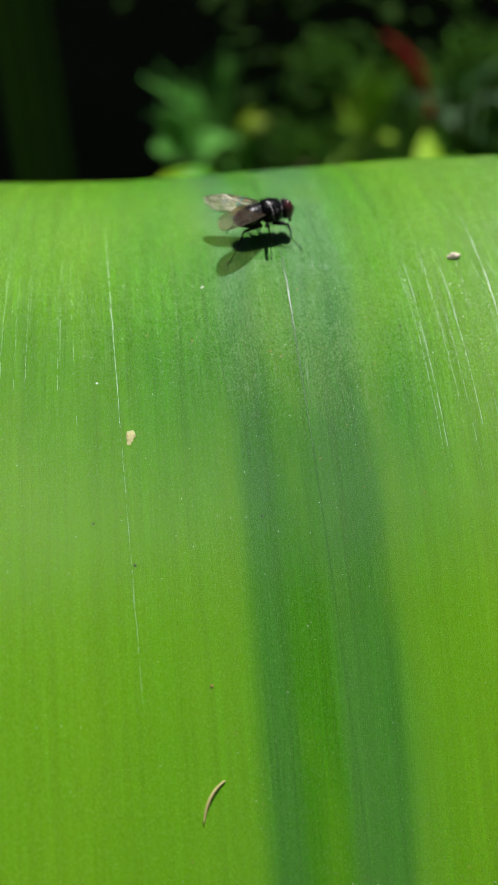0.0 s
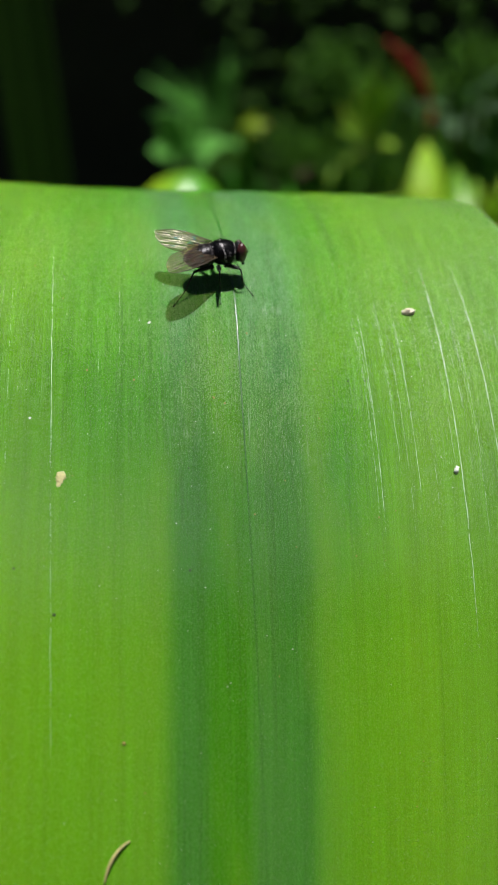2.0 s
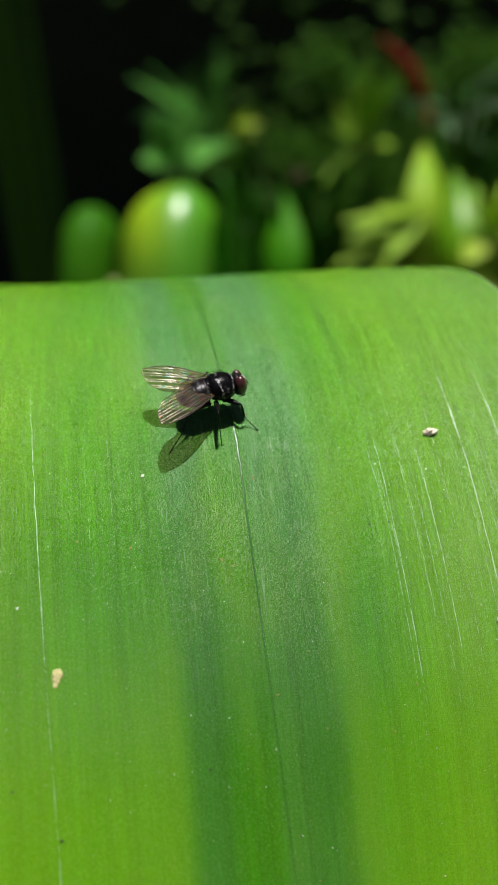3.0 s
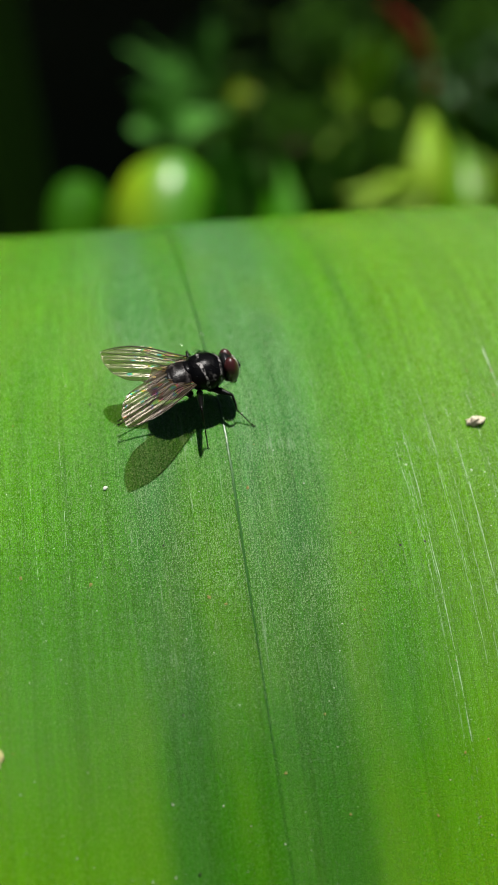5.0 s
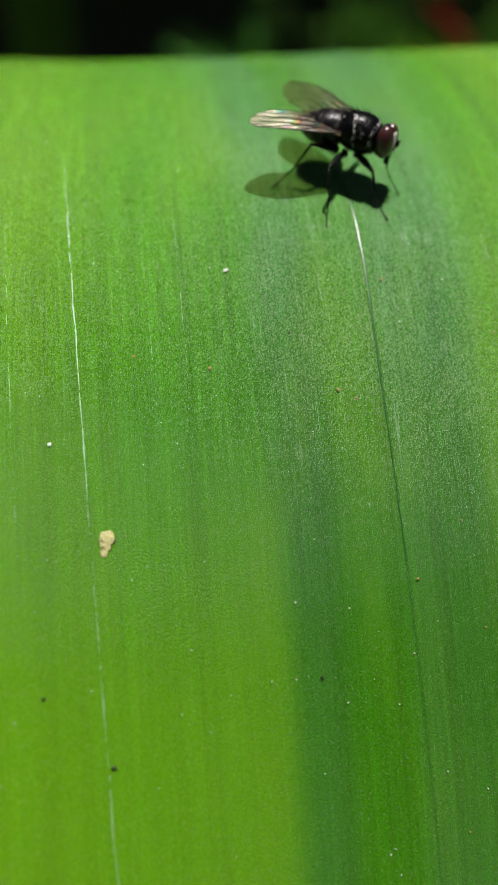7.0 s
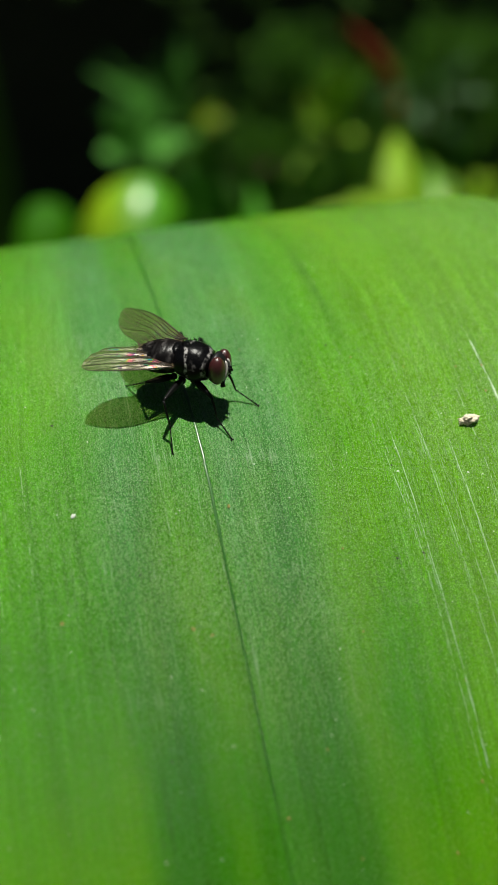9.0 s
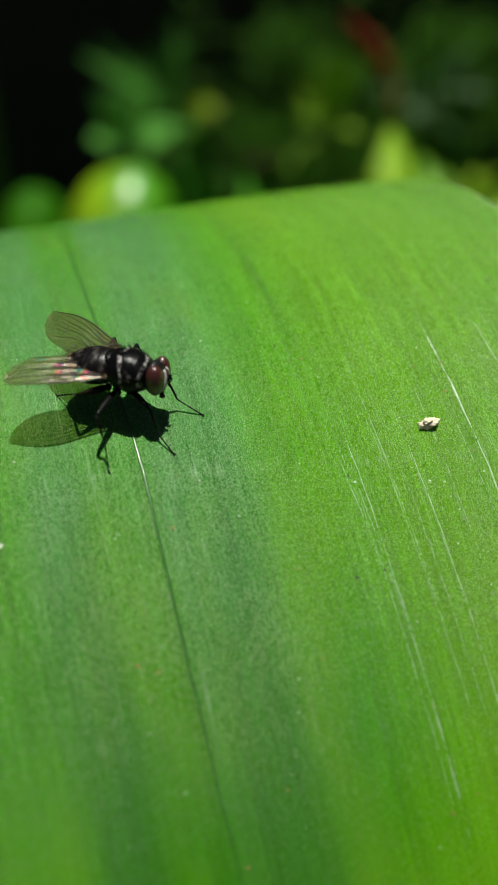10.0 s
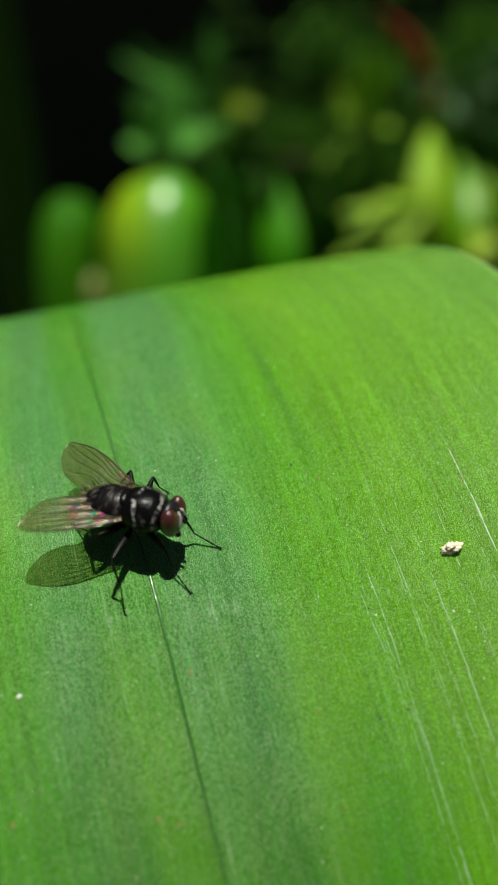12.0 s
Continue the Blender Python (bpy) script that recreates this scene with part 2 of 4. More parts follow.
def foliage(name, c, edge, through=0.35, rough=0.4, scale=60.0, spec=0.22):
    """A leaf that lets some light through; colours differ along the blade and from leaf to leaf."""
    n = Nodes(name)
    o = n.coords()
    rnd = n.t.nodes.new("ShaderNodeObjectInfo").outputs["Random"]
    isl = n.t.nodes.new("ShaderNodeNewGeometry").outputs["Random Per Island"]
    f = n.math("MULTIPLY", n.math("ADD", n.noise(o, scale, 3.0), n.math("ADD", n.math("MULTIPLY", rnd, 0.3), n.math("MULTIPLY", isl, 0.5))), 0.62)
    col = n.mix(n.span(f, 0.2, 0.8), c, edge)
    n.set(Base_Color=col, Roughness=rough)
    n.b.inputs["Specular IOR Level"].default_value = spec
    tr = n.t.nodes.new("ShaderNodeBsdfTranslucent")
    n.put(tr.inputs[0], n.mix(0.5, col, (0.25, 0.42, 0.02), "MIX"))
    mx = n.t.nodes.new("ShaderNodeMixShader")
    mx.inputs[0].default_value = through
    n.t.links.new(n.b.outputs[0], mx.inputs[1])
    n.t.links.new(tr.outputs[0], mx.inputs[2])
    n.t.links.new(mx.outputs[0], n.out.inputs[0])
    return n.m


def yellow_sided(name, middle, half):
    """A green leaf, yellow on one side and most so towards its crest; middle and half width in mm."""
    n = Nodes(name)
    o = n.coords()
    f = n.math("ADD", n.math("DIVIDE", n.math("SUBTRACT", n.split(o)[0], middle * MM), half * MM), n.math("MULTIPLY", n.math("SUBTRACT", n.noise(o, 60.0, 3.0), 0.5), 0.5))
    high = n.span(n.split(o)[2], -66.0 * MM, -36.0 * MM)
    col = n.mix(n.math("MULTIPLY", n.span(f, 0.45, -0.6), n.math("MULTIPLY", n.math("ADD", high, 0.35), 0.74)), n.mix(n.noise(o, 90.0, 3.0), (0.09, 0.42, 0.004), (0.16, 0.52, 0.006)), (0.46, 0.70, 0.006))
    n.set(Base_Color=col, Roughness=0.38, Normal=n.bump(n.noise(o, 400.0, 3.0), 0.3, 0.4 * MM))
    n.b.inputs["Specular IOR Level"].default_value = 1.0
    n.b.inputs["IOR"].default_value = 1.7
    tr = n.t.nodes.new("ShaderNodeBsdfTranslucent")
    n.put(tr.inputs[0], col)
    mx = n.t.nodes.new("ShaderNodeMixShader")
    mx.inputs[0].default_value = 0.4
    n.t.links.new(n.b.outputs[0], mx.inputs[1])
    n.t.links.new(tr.outputs[0], mx.inputs[2])
    n.t.links.new(mx.outputs[0], n.out.inputs[0])
    return n.m


def thorax_material():
    """Glossy black with bands of pale dust across the back and on the flanks."""
    n = Nodes("black_dusted_shell")
    o = n.coords()
    x, y, z = n.split(o)
    ay = n.math("ABSOLUTE", y)
    wob = n.math("MULTIPLY", n.math("SUBTRACT", n.noise(o, 2200.0, 3.0), 0.5), 0.35 * MM)

    def band(x0, lean, w):
        at = n.math("ADD", n.math("SUBTRACT", x, x0 * MM), n.math("ADD", n.math("MULTIPLY", ay, lean), wob))
        return n.span(n.math("ABSOLUTE", at), w * MM, 0.35 * w * MM)

    mask = n.math("MAXIMUM", n.math("MULTIPLY", band(0.98, 0.12, 0.12), 0.8), n.math("MULTIPLY", band(-0.3, -0.28, 0.12), n.span(ay, 0.08 * MM, 0.22 * MM)))
    side = n.math("MULTIPLY", n.span(n.noise(o, 1500.0, 2.0), 0.52, 0.66), n.math("MULTIPLY", n.span(ay, 0.7 * MM, 0.95 * MM), n.span(z, 1.6 * MM, 2.0 * MM)))
    mask = n.math("MULTIPLY", n.math("MAXIMUM", mask, side), n.math("MULTIPLY", n.span(n.noise(o, 5000.0, 3.0), 0.36, 0.58), n.span(n.noise(o, 1300.0, 2.0), 0.38, 0.56)))
    n.set(Base_Color=n.mix(n.math("MULTIPLY", mask, 0.9), (0.003, 0.003, 0.0035), (0.46, 0.44, 0.43)), Roughness=n.mix(mask, (0.30,) * 3, (0.8,) * 3),
          Normal=n.bump(n.noise(o, 5000.0, 3.0), 0.5, 0.05 * MM))
    n.b.inputs["Specular IOR Level"].default_value = 0.16
    return n.m


def abdomen_material():
    n = Nodes("dark_dusted_abdomen")
    o = n.coords()
    x, y, z = n.split(o)
    seg = n.math("PINGPONG", n.math("ADD", x, 10 * MM), 0.36 * MM)
    mask = n.math("MULTIPLY", n.span(seg, 0.08 * MM, 0.32 * MM), n.span(n.noise(o, 2600.0, 3.0), 0.45, 0.62))
    n.set(Base_Color=n.mix(n.math("MULTIPLY", mask, 0.2), (0.006, 0.005, 0.005), (0.26, 0.24, 0.235)), Roughness=0.34,
          Normal=n.bump(n.noise(o, 12000.0, 2.0), 0.4, 0.03 * MM))
    n.b.inputs["Specular IOR Level"].default_value = 0.25
    return n.m


def eye_material():
    n = Nodes("red_brown_eye")
    o = n.coords()
    n.set(Base_Color=n.mix(n.noise(o, 1500.0, 2.0), (0.040, 0.008, 0.008), (0.075, 0.015, 0.014)), Roughness=0.34,
          Normal=n.bump(n.cells(o, 22000.0), 0.4, 0.012 * MM))
    n.b.inputs["Specular IOR Level"].default_value = 0.9
    return n.m


def wing_material():
    """Smoky clear membrane with a thin-film shimmer."""
    n = Nodes("wing_membrane")
    o = n.coords()
    tr = n.t.nodes.new("ShaderNodeBsdfTransparent")
    tr.inputs[0].default_value = (0.70, 0.64, 0.36, 1)
    n.set(Base_Color=n.mix(n.noise(o, 1500.0, 2.0), (0.05, 0.04, 0.024), (0.15, 0.12, 0.075)), Roughness=n.span(n.noise(o, 900.0, 2.0), 0.3, 0.7, 0.26, 0.40), Normal=n.bump(n.noise(n.join(n.math("MULTIPLY", n.split(o)[0], 0.12), n.split(o)[1]), 9000.0, 2.0), 0.6, 0.06 * MM))
    n.b.inputs["Specular Tint"].default_value = (1.0, 0.86, 0.74, 1)
    n.b.inputs["Specular IOR Level"].default_value = 1.0
    # a few shimmering flecks near the hinge
    root = n.span(n.split(o)[0], 4.5 * MM, 1.0 * MM, -0.14, -0.02)
    fleck = n.noise(n.join(n.math("MULTIPLY", n.split(o)[0], 0.45), n.split(o)[1]), 2600.0, 2.0)
    n.set(Thin_Film_Thickness=n.math("MULTIPLY", n.math("GREATER_THAN", n.math("ADD", fleck, root), 0.50), n.span(n.noise(o, 1500.0, 1.0), 0.3, 0.7, 260.0, 430.0)))
    n.b.inputs["Thin Film IOR"].default_value = 1.56
    n.b.inputs["IOR"].default_value = 1.7
    mx = n.t.nodes.new("ShaderNodeMixShader")
    mx.inputs[0].default_value = 0.34
    n.t.links.new(tr.outputs[0], mx.inputs[1])
    n.t.links.new(n.b.outputs[0], mx.inputs[2])
    n.t.links.new(mx.outputs[0], n.out.inputs[0])
    return n.m


M = {
    "leaf": leaf_material(),
    "rib": plain("glossy_rib", (0.026, 0.125, 0.011), 0.30, 0.3, 3000.0, 0.02 * MM, spec=1.0),
    "scar": plain("dry_scar", (0.38, 0.55, 0.32), 0.34, 0.35, 3000.0, 0.02 * MM, spec=1.0),
    "brown": plain("brown_speck", (0.26, 0.21, 0.05), 0.7, 0.5, 6000.0, 0.02 * MM),
    "dark": plain("dark_speck", (0.02, 0.025, 0.012), 0.6, 0.5, 6000.0),
    "white": plain("white_speck", (0.62, 0.66, 0.58), 0.6, 0.25, 6000.0, 0.02 * MM),
    "husk": plain("pale_husk", (0.74, 0.66, 0.50), 0.8, 0.25, 4000.0, 0.03 * MM),
    "fibre": plain("dry_fibre", (0.42, 0.38, 0.14), 0.7, 0.4, 4000.0, 0.03 * MM),
    "stain": plain("pale_stain", (0.44, 0.42, 0.17), 0.7, 0.7, 6000.0, 0.06 * MM),
    "thorax": thorax_material(),
    "abdomen": abdomen_material(),
    "eye": eye_material(),
    "shell": plain("black_shell", (0.008, 0.008, 0.009), 0.4, 0.4, 4000.0, 0.02 * MM),
    "leg": plain("black_leg", (0.004, 0.004, 0.004), 0.38, 0.4, 5000.0, 0.01 * MM, spec=0.2),
    "face": plain("silver_face", (0.50, 0.48, 0.45), 0.45, 0.25, 5000.0),
    "wing": wing_material(),
    "vein": plain("wing_vein", (0.030, 0.018, 0.010), 0.5, 0.3, 5000.0),
    "calypter": plain("whitish_calypter", (0.30, 0.27, 0.22), 0.6, 0.3, 5000.0),
    "soil": plain("dark_soil", (0.035, 0.026, 0.016), 0.95, 0.6, 30.0, 0.01),
    "bank": plain("dark_backdrop", (0.03, 0.045, 0.018), 0.9, 0.7, 12.0, 0.02),
    "lily": foliage("bright_blade", (0.09, 0.34, 0.002), (0.36, 0.62, 0.004), 0.45, 0.38, 45.0, 0.5),
    "yellow_sided": yellow_sided("green_leaf_yellow_to_crest", -34.5, 20.0),
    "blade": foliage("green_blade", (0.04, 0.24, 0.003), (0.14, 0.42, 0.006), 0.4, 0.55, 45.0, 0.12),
    # a darker copy of the green blade, shade painted into its colour
    "shaded": foliage("shade_painted_blade", (0.03, 0.15, 0.004), (0.08, 0.27, 0.006), 0.3, 0.5, 60.0, 0.1),
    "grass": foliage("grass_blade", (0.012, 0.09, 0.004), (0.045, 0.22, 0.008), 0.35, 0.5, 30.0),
    # shade put into the colour of the tall leaf and the dim sprig
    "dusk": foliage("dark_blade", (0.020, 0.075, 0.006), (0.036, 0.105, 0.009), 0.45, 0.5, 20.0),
    "fern": foliage("bluish_leaflet", (0.05, 0.24, 0.026), (0.12, 0.38, 0.050), 0.3, 0.6, 60.0, 0.12),
    "yellow": foliage("yellow_leaf", (0.16, 0.28, 0.004), (0.27, 0.40, 0.008), 0.3, 0.5, 60.0),
    "pale": foliage("pale_leaf", (0.20, 0.44, 0.018), (0.42, 0.70, 0.05), 0.35, 0.5, 50.0),
    "bluish": foliage("bluish_leaf", (0.055, 0.15, 0.05), (0.09, 0.20, 0.065), 0.3, 0.5, 50.0),
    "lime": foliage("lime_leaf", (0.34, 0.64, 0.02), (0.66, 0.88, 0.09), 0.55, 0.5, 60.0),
    "red": plain("red_leaf", (0.24, 0.022, 0.010), 0.7, 0.5, 60.0, spec=0.15),
    "dead": plain("brown_leaf", (0.13, 0.06, 0.045), 0.7, 0.5, 80.0),
    # bush and undergrowth: dark leaf colours with shade painted in
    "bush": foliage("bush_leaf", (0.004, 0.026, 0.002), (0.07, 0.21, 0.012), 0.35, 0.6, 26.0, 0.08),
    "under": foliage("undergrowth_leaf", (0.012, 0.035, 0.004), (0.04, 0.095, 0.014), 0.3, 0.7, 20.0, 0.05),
    "cream": plain("cream_bud", (0.55, 0.60, 0.20), 0.7, 0.3, 150.0),
    "stem": plain("green_stem", (0.05, 0.11, 0.02), 0.6, 0.4, 80.0),
}


# ---- building ----
def mesh_ob(name, bm, mat, smooth=True):
    me = bpy.data.meshes.new(name)
    bm.to_mesh(me)
    bm.free()
    for p in me.polygons:
        p.use_smooth = smooth
    me.materials.append(mat)
    return new(name, me)


def part(name, bm, mat, parent, label="", smooth=True):
    ob = mesh_ob(name, bm, mat, smooth)
    ob.parent = parent
    if label:
        ob["label"] = label
    return ob


def lump(bm, c, s, turn=(0, 0, 0), u=24, v=14, rough=0.0):
    """An ellipsoid, in mm."""
    m = pose(c[0] * MM, c[1] * MM, c[2] * MM, *turn) @ Matrix.Diagonal((s[0], s[1], s[2], 1))
    made = bmesh.ops.create_uvsphere(bm, u_segments=u, v_segments=v, radius=MM)["verts"]
    for w in made:
        if rough:
            w.co *= 1 + rough * noise.noise(w.co / MM * 2.3 + Vector(c))
        w.co = m @ w.co
    return made


def tube(bm, pts, radii, n=8):
    """A tapered tube through points in mm, closed at both ends."""
    pts = [Vector(p) * MM for p in pts]
    rings, side = [], Vector((0.3, 0.5, 0.81))
    for i, p in enumerate(pts):
        d = (pts[min(i + 1, len(pts) - 1)] - pts[max(i - 1, 0)]).normalized()
        a = d.cross(side).normalized()
        b = d.cross(a)
        rings.append([bm.verts.new(p + (a * math.cos(q) + b * math.sin(q)) * radii[i] * MM) for q in [2 * math.pi * k / n for k in range(n)]])
    for r, s in zip(rings, rings[1:]):
        for k in range(n):
            bm.faces.new((r[k], r[(k + 1) % n], s[(k + 1) % n], s[k]))
    bm.faces.new(rings[0][::-1])
    bm.faces.new(rings[-1])


def bend(a, b, c, n=6):
    """Points on the curve from a to c drawn towards b."""
    a, b, c = Vector(a), Vector(b), Vector(c)
    return [(1 - t) ** 2 * a + 2 * t * (1 - t) * b + t * t * c for t in [i / n for i in range(n + 1)]]


# ---- the leaf ----
SURFACE = [-2.589, -0.4914, 10.3295, 0.3173, 1.7574, -4.0595, 0.2242, -0.5504, -0.168, -0.1073]


def rise(x, y):
    """Height of the leaf's upper side over the plan, in mm."""
    def poly(x, y):
        p, q = x / 15, y / 15
        terms = (1, p, q, p * p, p * q, q * q, q**3, p * q * q, p * p * q, p**3)
        swell = 0.9 * math.exp(-(((x + 0.5) / 9) ** 2) - (y / 5) ** 2)
        return sum(a * b for a, b in zip(SURFACE, terms)) + swell
    lo, hi = -34.0, 27.0
    if y < lo:
        return poly(x, lo) + (poly(x, lo) - poly(x, lo - 1)) * (y - lo)
    if y > hi:
        return poly(x, hi) + (poly(x, hi) - poly(x, hi - 1)) * (y - hi) - 0.022 * (y - hi) ** 2
    return poly(x, y)


def on_leaf(u, y, up=0.0):
    """A place on the leaf from its cross and length coordinates, in mm, and the normal there."""
    x, e = u - 0.16 * y, 0.05
    n = Vector((-(rise(x + e, y) - rise(x - e, y)) / (2 * e), -(rise(x, y + e) - rise(x, y - e)) / (2 * e), 1)).normalized()
    return Vector((x, y, rise(x, y))) + n * up, n


def leaf_frame(u, y, yaw=0.0, up=0.0):
    """A pose that stands on the leaf, x turned by yaw from the world's x."""
    p, n = on_leaf(u, y, up)
    x = (Vector((1, 0, 0)) - n * n.x).normalized()
    m = Matrix((x, n.cross(x), n)).transposed().to_4x4()
    return Matrix.Translation(p * MM) @ m @ pose(0, 0, 0, 0, 0, yaw)


strap_leaf = tagged(new("strap_leaf"), "broad lime-green strap leaf arching over, with a bluish band", "leaf")


def build_blade():
    bm = bmesh.new()
    uv = bm.loops.layers.uv.new("blade")
    ys = [-205, -190, -170, -150, -130, -110, -95, -82, -70, -60, -52, -46, -41] + [-37 + 0.8 * i for i in range(82)] + [30 + 1.6 * i for i in range(26)] + [74, 79, 84]
    grid, thick = [], 0.45
    count = 72
    for y in ys:
        shrink = 1.0 if y > -60 else max(0.35, 1 - (-60 - y) / 190)
        row = []
        for side in (1, -1):
            for i in range(count + 1):
                f = i / count if side > 0 else 1 - i / count
                u = 1.2 + (-28.2 + 56.4 * f) * shrink
                edge = min(f, 1 - f) * 56.4
                half = thick * 0.5 * math.sqrt(min(1.0, edge / 0.7)) if edge < 0.7 else thick * 0.5
                p, n = on_leaf(u, y)
                ripple = 0.10 * noise.noise(Vector((u * 0.35, y * 0.03, 0))) + 0.03 * noise.noise(Vector((u * 1.6, y * 0.02, 3)))
                p = p + n * (ripple + (half if side > 0 else -half) - thick * 0.5)
                row.append((bm.verts.new(p * MM), u, y))
        grid.append(row)
    for a, b in zip(grid, grid[1:]):
        w = len(a)
        for k in range(w):
            j = (k + 1) % w
            quad = (a[k], a[j], b[j], b[k])
            try:
                f = bm.faces.new([q[0] for q in quad])
            except ValueError:
                continue
            for loop, q in zip(f.loops, quad):
                loop[uv].uv = (q[1], q[2])
    for row in (grid[0][::-1], grid[-1]):
        bm.faces.new([q[0] for q in row])
    bmesh.ops.recalc_face_normals(bm, faces=bm.faces)
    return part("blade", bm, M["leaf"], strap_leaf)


build_blade()


def scar(u0, y0, u1, y1, w, gap, seed):
    """A dry pale line along the veins, uneven in width and broken here and there."""
    bm = bmesh.new()
    steps = int((y0 - y1) / 0.05)
    prev = None
    for i in range(steps + 1):
        f = i / steps
        q = y0 + (y1 - y0) * f
        a = 0.5 + 0.5 * noise.noise(Vector((q * 1.3, seed * 7.1, 0))) + 0.35 * noise.noise(Vector((q * 5.0, seed * 3.3, 1)))
        a += 0.45 * noise.noise(Vector((q * 14.0, seed * 5.1, 2)))
        k = w * max(0.0, a - gap * 0.8) * 0.8 * min(1.0, 6 * f + 0.1, 6 * (1 - f) + 0.1)
        if k < 0.1 * w:
            prev = None
            continue
        u = u0 + (u1 - u0) * f + 0.06 * noise.noise(Vector((q * 0.8, seed, 5)))
        pair = [bm.verts.new(on_leaf(u + g * k, q, h)[0] * MM) for g, h in ((-1, 0.008), (0, 0.035), (1, 0.008))]
        if prev:
            for j in range(2):
                bm.faces.new((prev[j], prev[j + 1], pair[j + 1], pair[j]))
        prev = pair
    return part("scar", bm, M["scar"], strap_leaf, "dry pale scar along a vein")


for k, q in enumerate([(-13.1, 5.0, -12.26, -13.0, 0.06, 0.0), (-12.26, -13.0, -11.7, -25.0, 0.035, 0.15), (19.35, 8.0, 20.3, -17.0, 0.07, -0.15), (22.4, 6.5, 23.6, -14.0, 0.075, -0.1),
                       (12.9, 2.0, 13.4, -13.0, 0.055, 0.1), (15.9, 2.6, 16.5, -11.0, 0.055, 0.1), (24.5, 2.0, 25.2, -13.0, 0.05, 0.2), (26.9, 3.0, 27.5, -12.0, 0.06, 0.05),
                       (9.1, 1.5, 9.6, -9.5, 0.04, 0.4), (12.0, 2.2, 12.6, -3.2, 0.04, 0.3), (10.5, 1.6, 10.9, -8.0, 0.035, 0.4), (21.1, 5.0, 21.8, -12.0, 0.04, 0.3),
                       (-16.2, 2.0, -15.5, -15.0, 0.035, 0.4), (-9.2, 1.0, -8.7, -11.0, 0.03, 0.5), (17.4, 5.0, 17.9, -12.0, 0.04, 0.3), (14.4, 5.0, 15.0, -10.0, 0.04, 0.3)]):
    scar(*q, seed=k + 3)
_r = random.Random(14)
for k in range(26):
    u, y = (_r.uniform(10.5, 28.0) if k < 15 else _r.uniform(-26.0, -7.0)), _r.uniform(-2.0, 3.5)
    scar(u, y, u + 0.25 + 0.02 * u, y - _r.uniform(6.0, 14.0), 0.03, _r.uniform(0.15, 0.4), k + 40)


def midrib():
    """The fine glossy ridge of the midrib, which catches the sun where it faces it."""
    bm = bmesh.new()
    rings = []
    for i in range(400):
        v = 24.0 - 0.09 * i
        u = 2.38 + 0.0018 * min(v, 0.0) ** 2 - 0.045 * max(v, 0.0) + 0.025 * noise.noise(Vector((v * 0.9, 2.0, 7.0)))
        w = (0.10 + 0.04 * noise.noise(Vector((v * 1.7, 0.0, 3.0)))) * min(1.0, 0.15 + (v + 12.0) / 8.0) * (1.0 if v > -3.0 else 0.6 + 0.4 * math.exp((v + 3.0) / 1.5))
        tall = 0.045 + 0.02 * noise.noise(Vector((v * 3.1, 4.0, 1.0)))
        rings.append([bm.verts.new(on_leaf(u + w * math.cos(a), v, -0.03 + (tall + 0.03) * math.sin(a))[0] * MM) for a in [math.pi * k / 6 for k in range(7)]])
    for a, b in zip(rings, rings[1:]):
        for k in range(6):
            bm.faces.new((a[k], a[k + 1], b[k + 1], b[k]))
    bmesh.ops.recalc_face_normals(bm, faces=bm.faces)
    part("midrib", bm, M["rib"], strap_leaf, "fine glossy midrib")


midrib()


def speck(u, y, size, mat, seed, flat=0.3):
    bm = bmesh.new()
    size *= 0.62
    made = bmesh.ops.create_icosphere(bm, subdivisions=2, radius=MM * size)["verts"]
    for w in made:
        w.co *= 1 + 0.7 * noise.noise(w.co / MM * 1.6 / size + Vector((seed, 1.7 * seed, 0)))
        w.co.z *= flat
        w.co.x *= 1.25
    ob = part("speck", bm, mat, strap_leaf)
    ob.matrix_local = leaf_frame(u, y, seed * 47.0, 0.06)
    return ob


SPECKS = [(-4.86, -2.34, 0.17, "white"), (3.15, -2.2, 0.13, "brown"), (0.19, -6.61, 0.14, "brown"), (1.06, -6.83, 0.11, "brown"), (-6.12, -6.33, 0.14, "brown"), (-9.81, -6.22, 0.12, "brown"),
          (-13.98, -9.99, 0.14, "white"), (-11.72, -19.04, 0.16, "dark"), (-14.61, -17.64, 0.12, "dark"), (-1.95, -15.66, 0.12, "dark"), (-6.73, -23.05, 0.17, "brown"), (3.09, -12.47, 0.1, "brown"),
          (12.87, -11.54, 0.1, "brown"), (10.89, -13.5, 0.11, "brown"), (-5.39, 2.25, 0.1, "dark"), (-12.02, 1.26, 0.1, "dark"), (11.06, 6.38, 0.1, "dark"), (12.74, -4.13, 0.09, "dark"),
          (11.3, -4.3, 0.1, "dark"), (23.89, -13.6, 0.22, "husk"), (19.04, 2.84, 0.1, "brown"), (-1.99, -4.71, 0.08, "dark"), (12.38, -0.51, 0.08, "dark"), (-1.92, -10.81, 0.08, "dark"),
          (-2.94, -13.68, 0.07, "white"), (24.5, 9.0, 0.13, "dark"), (12.63, -0.78, 0.08, "white"), (19.44, 4.27, 0.09, "brown"), (2.07, 7.55, 0.08, "white"), (16.4, -1.0, 0.08, "white")]
for k, (u, y, s, m) in enumerate(SPECKS):
    speck(u, y, s, M[m], k + 1)
_r = random.Random(8)
bm = bmesh.new()
for k in range(420):
    u, y, s = _r.uniform(-27, 28), _r.uniform(-33, 14), _r.uniform(0.015, 0.045)
    p, n = on_leaf(u, y, 0.02)
    made = bmesh.ops.create_icosphere(bm, subdivisions=1, radius=MM * s, matrix=Matrix.Translation(p * MM))
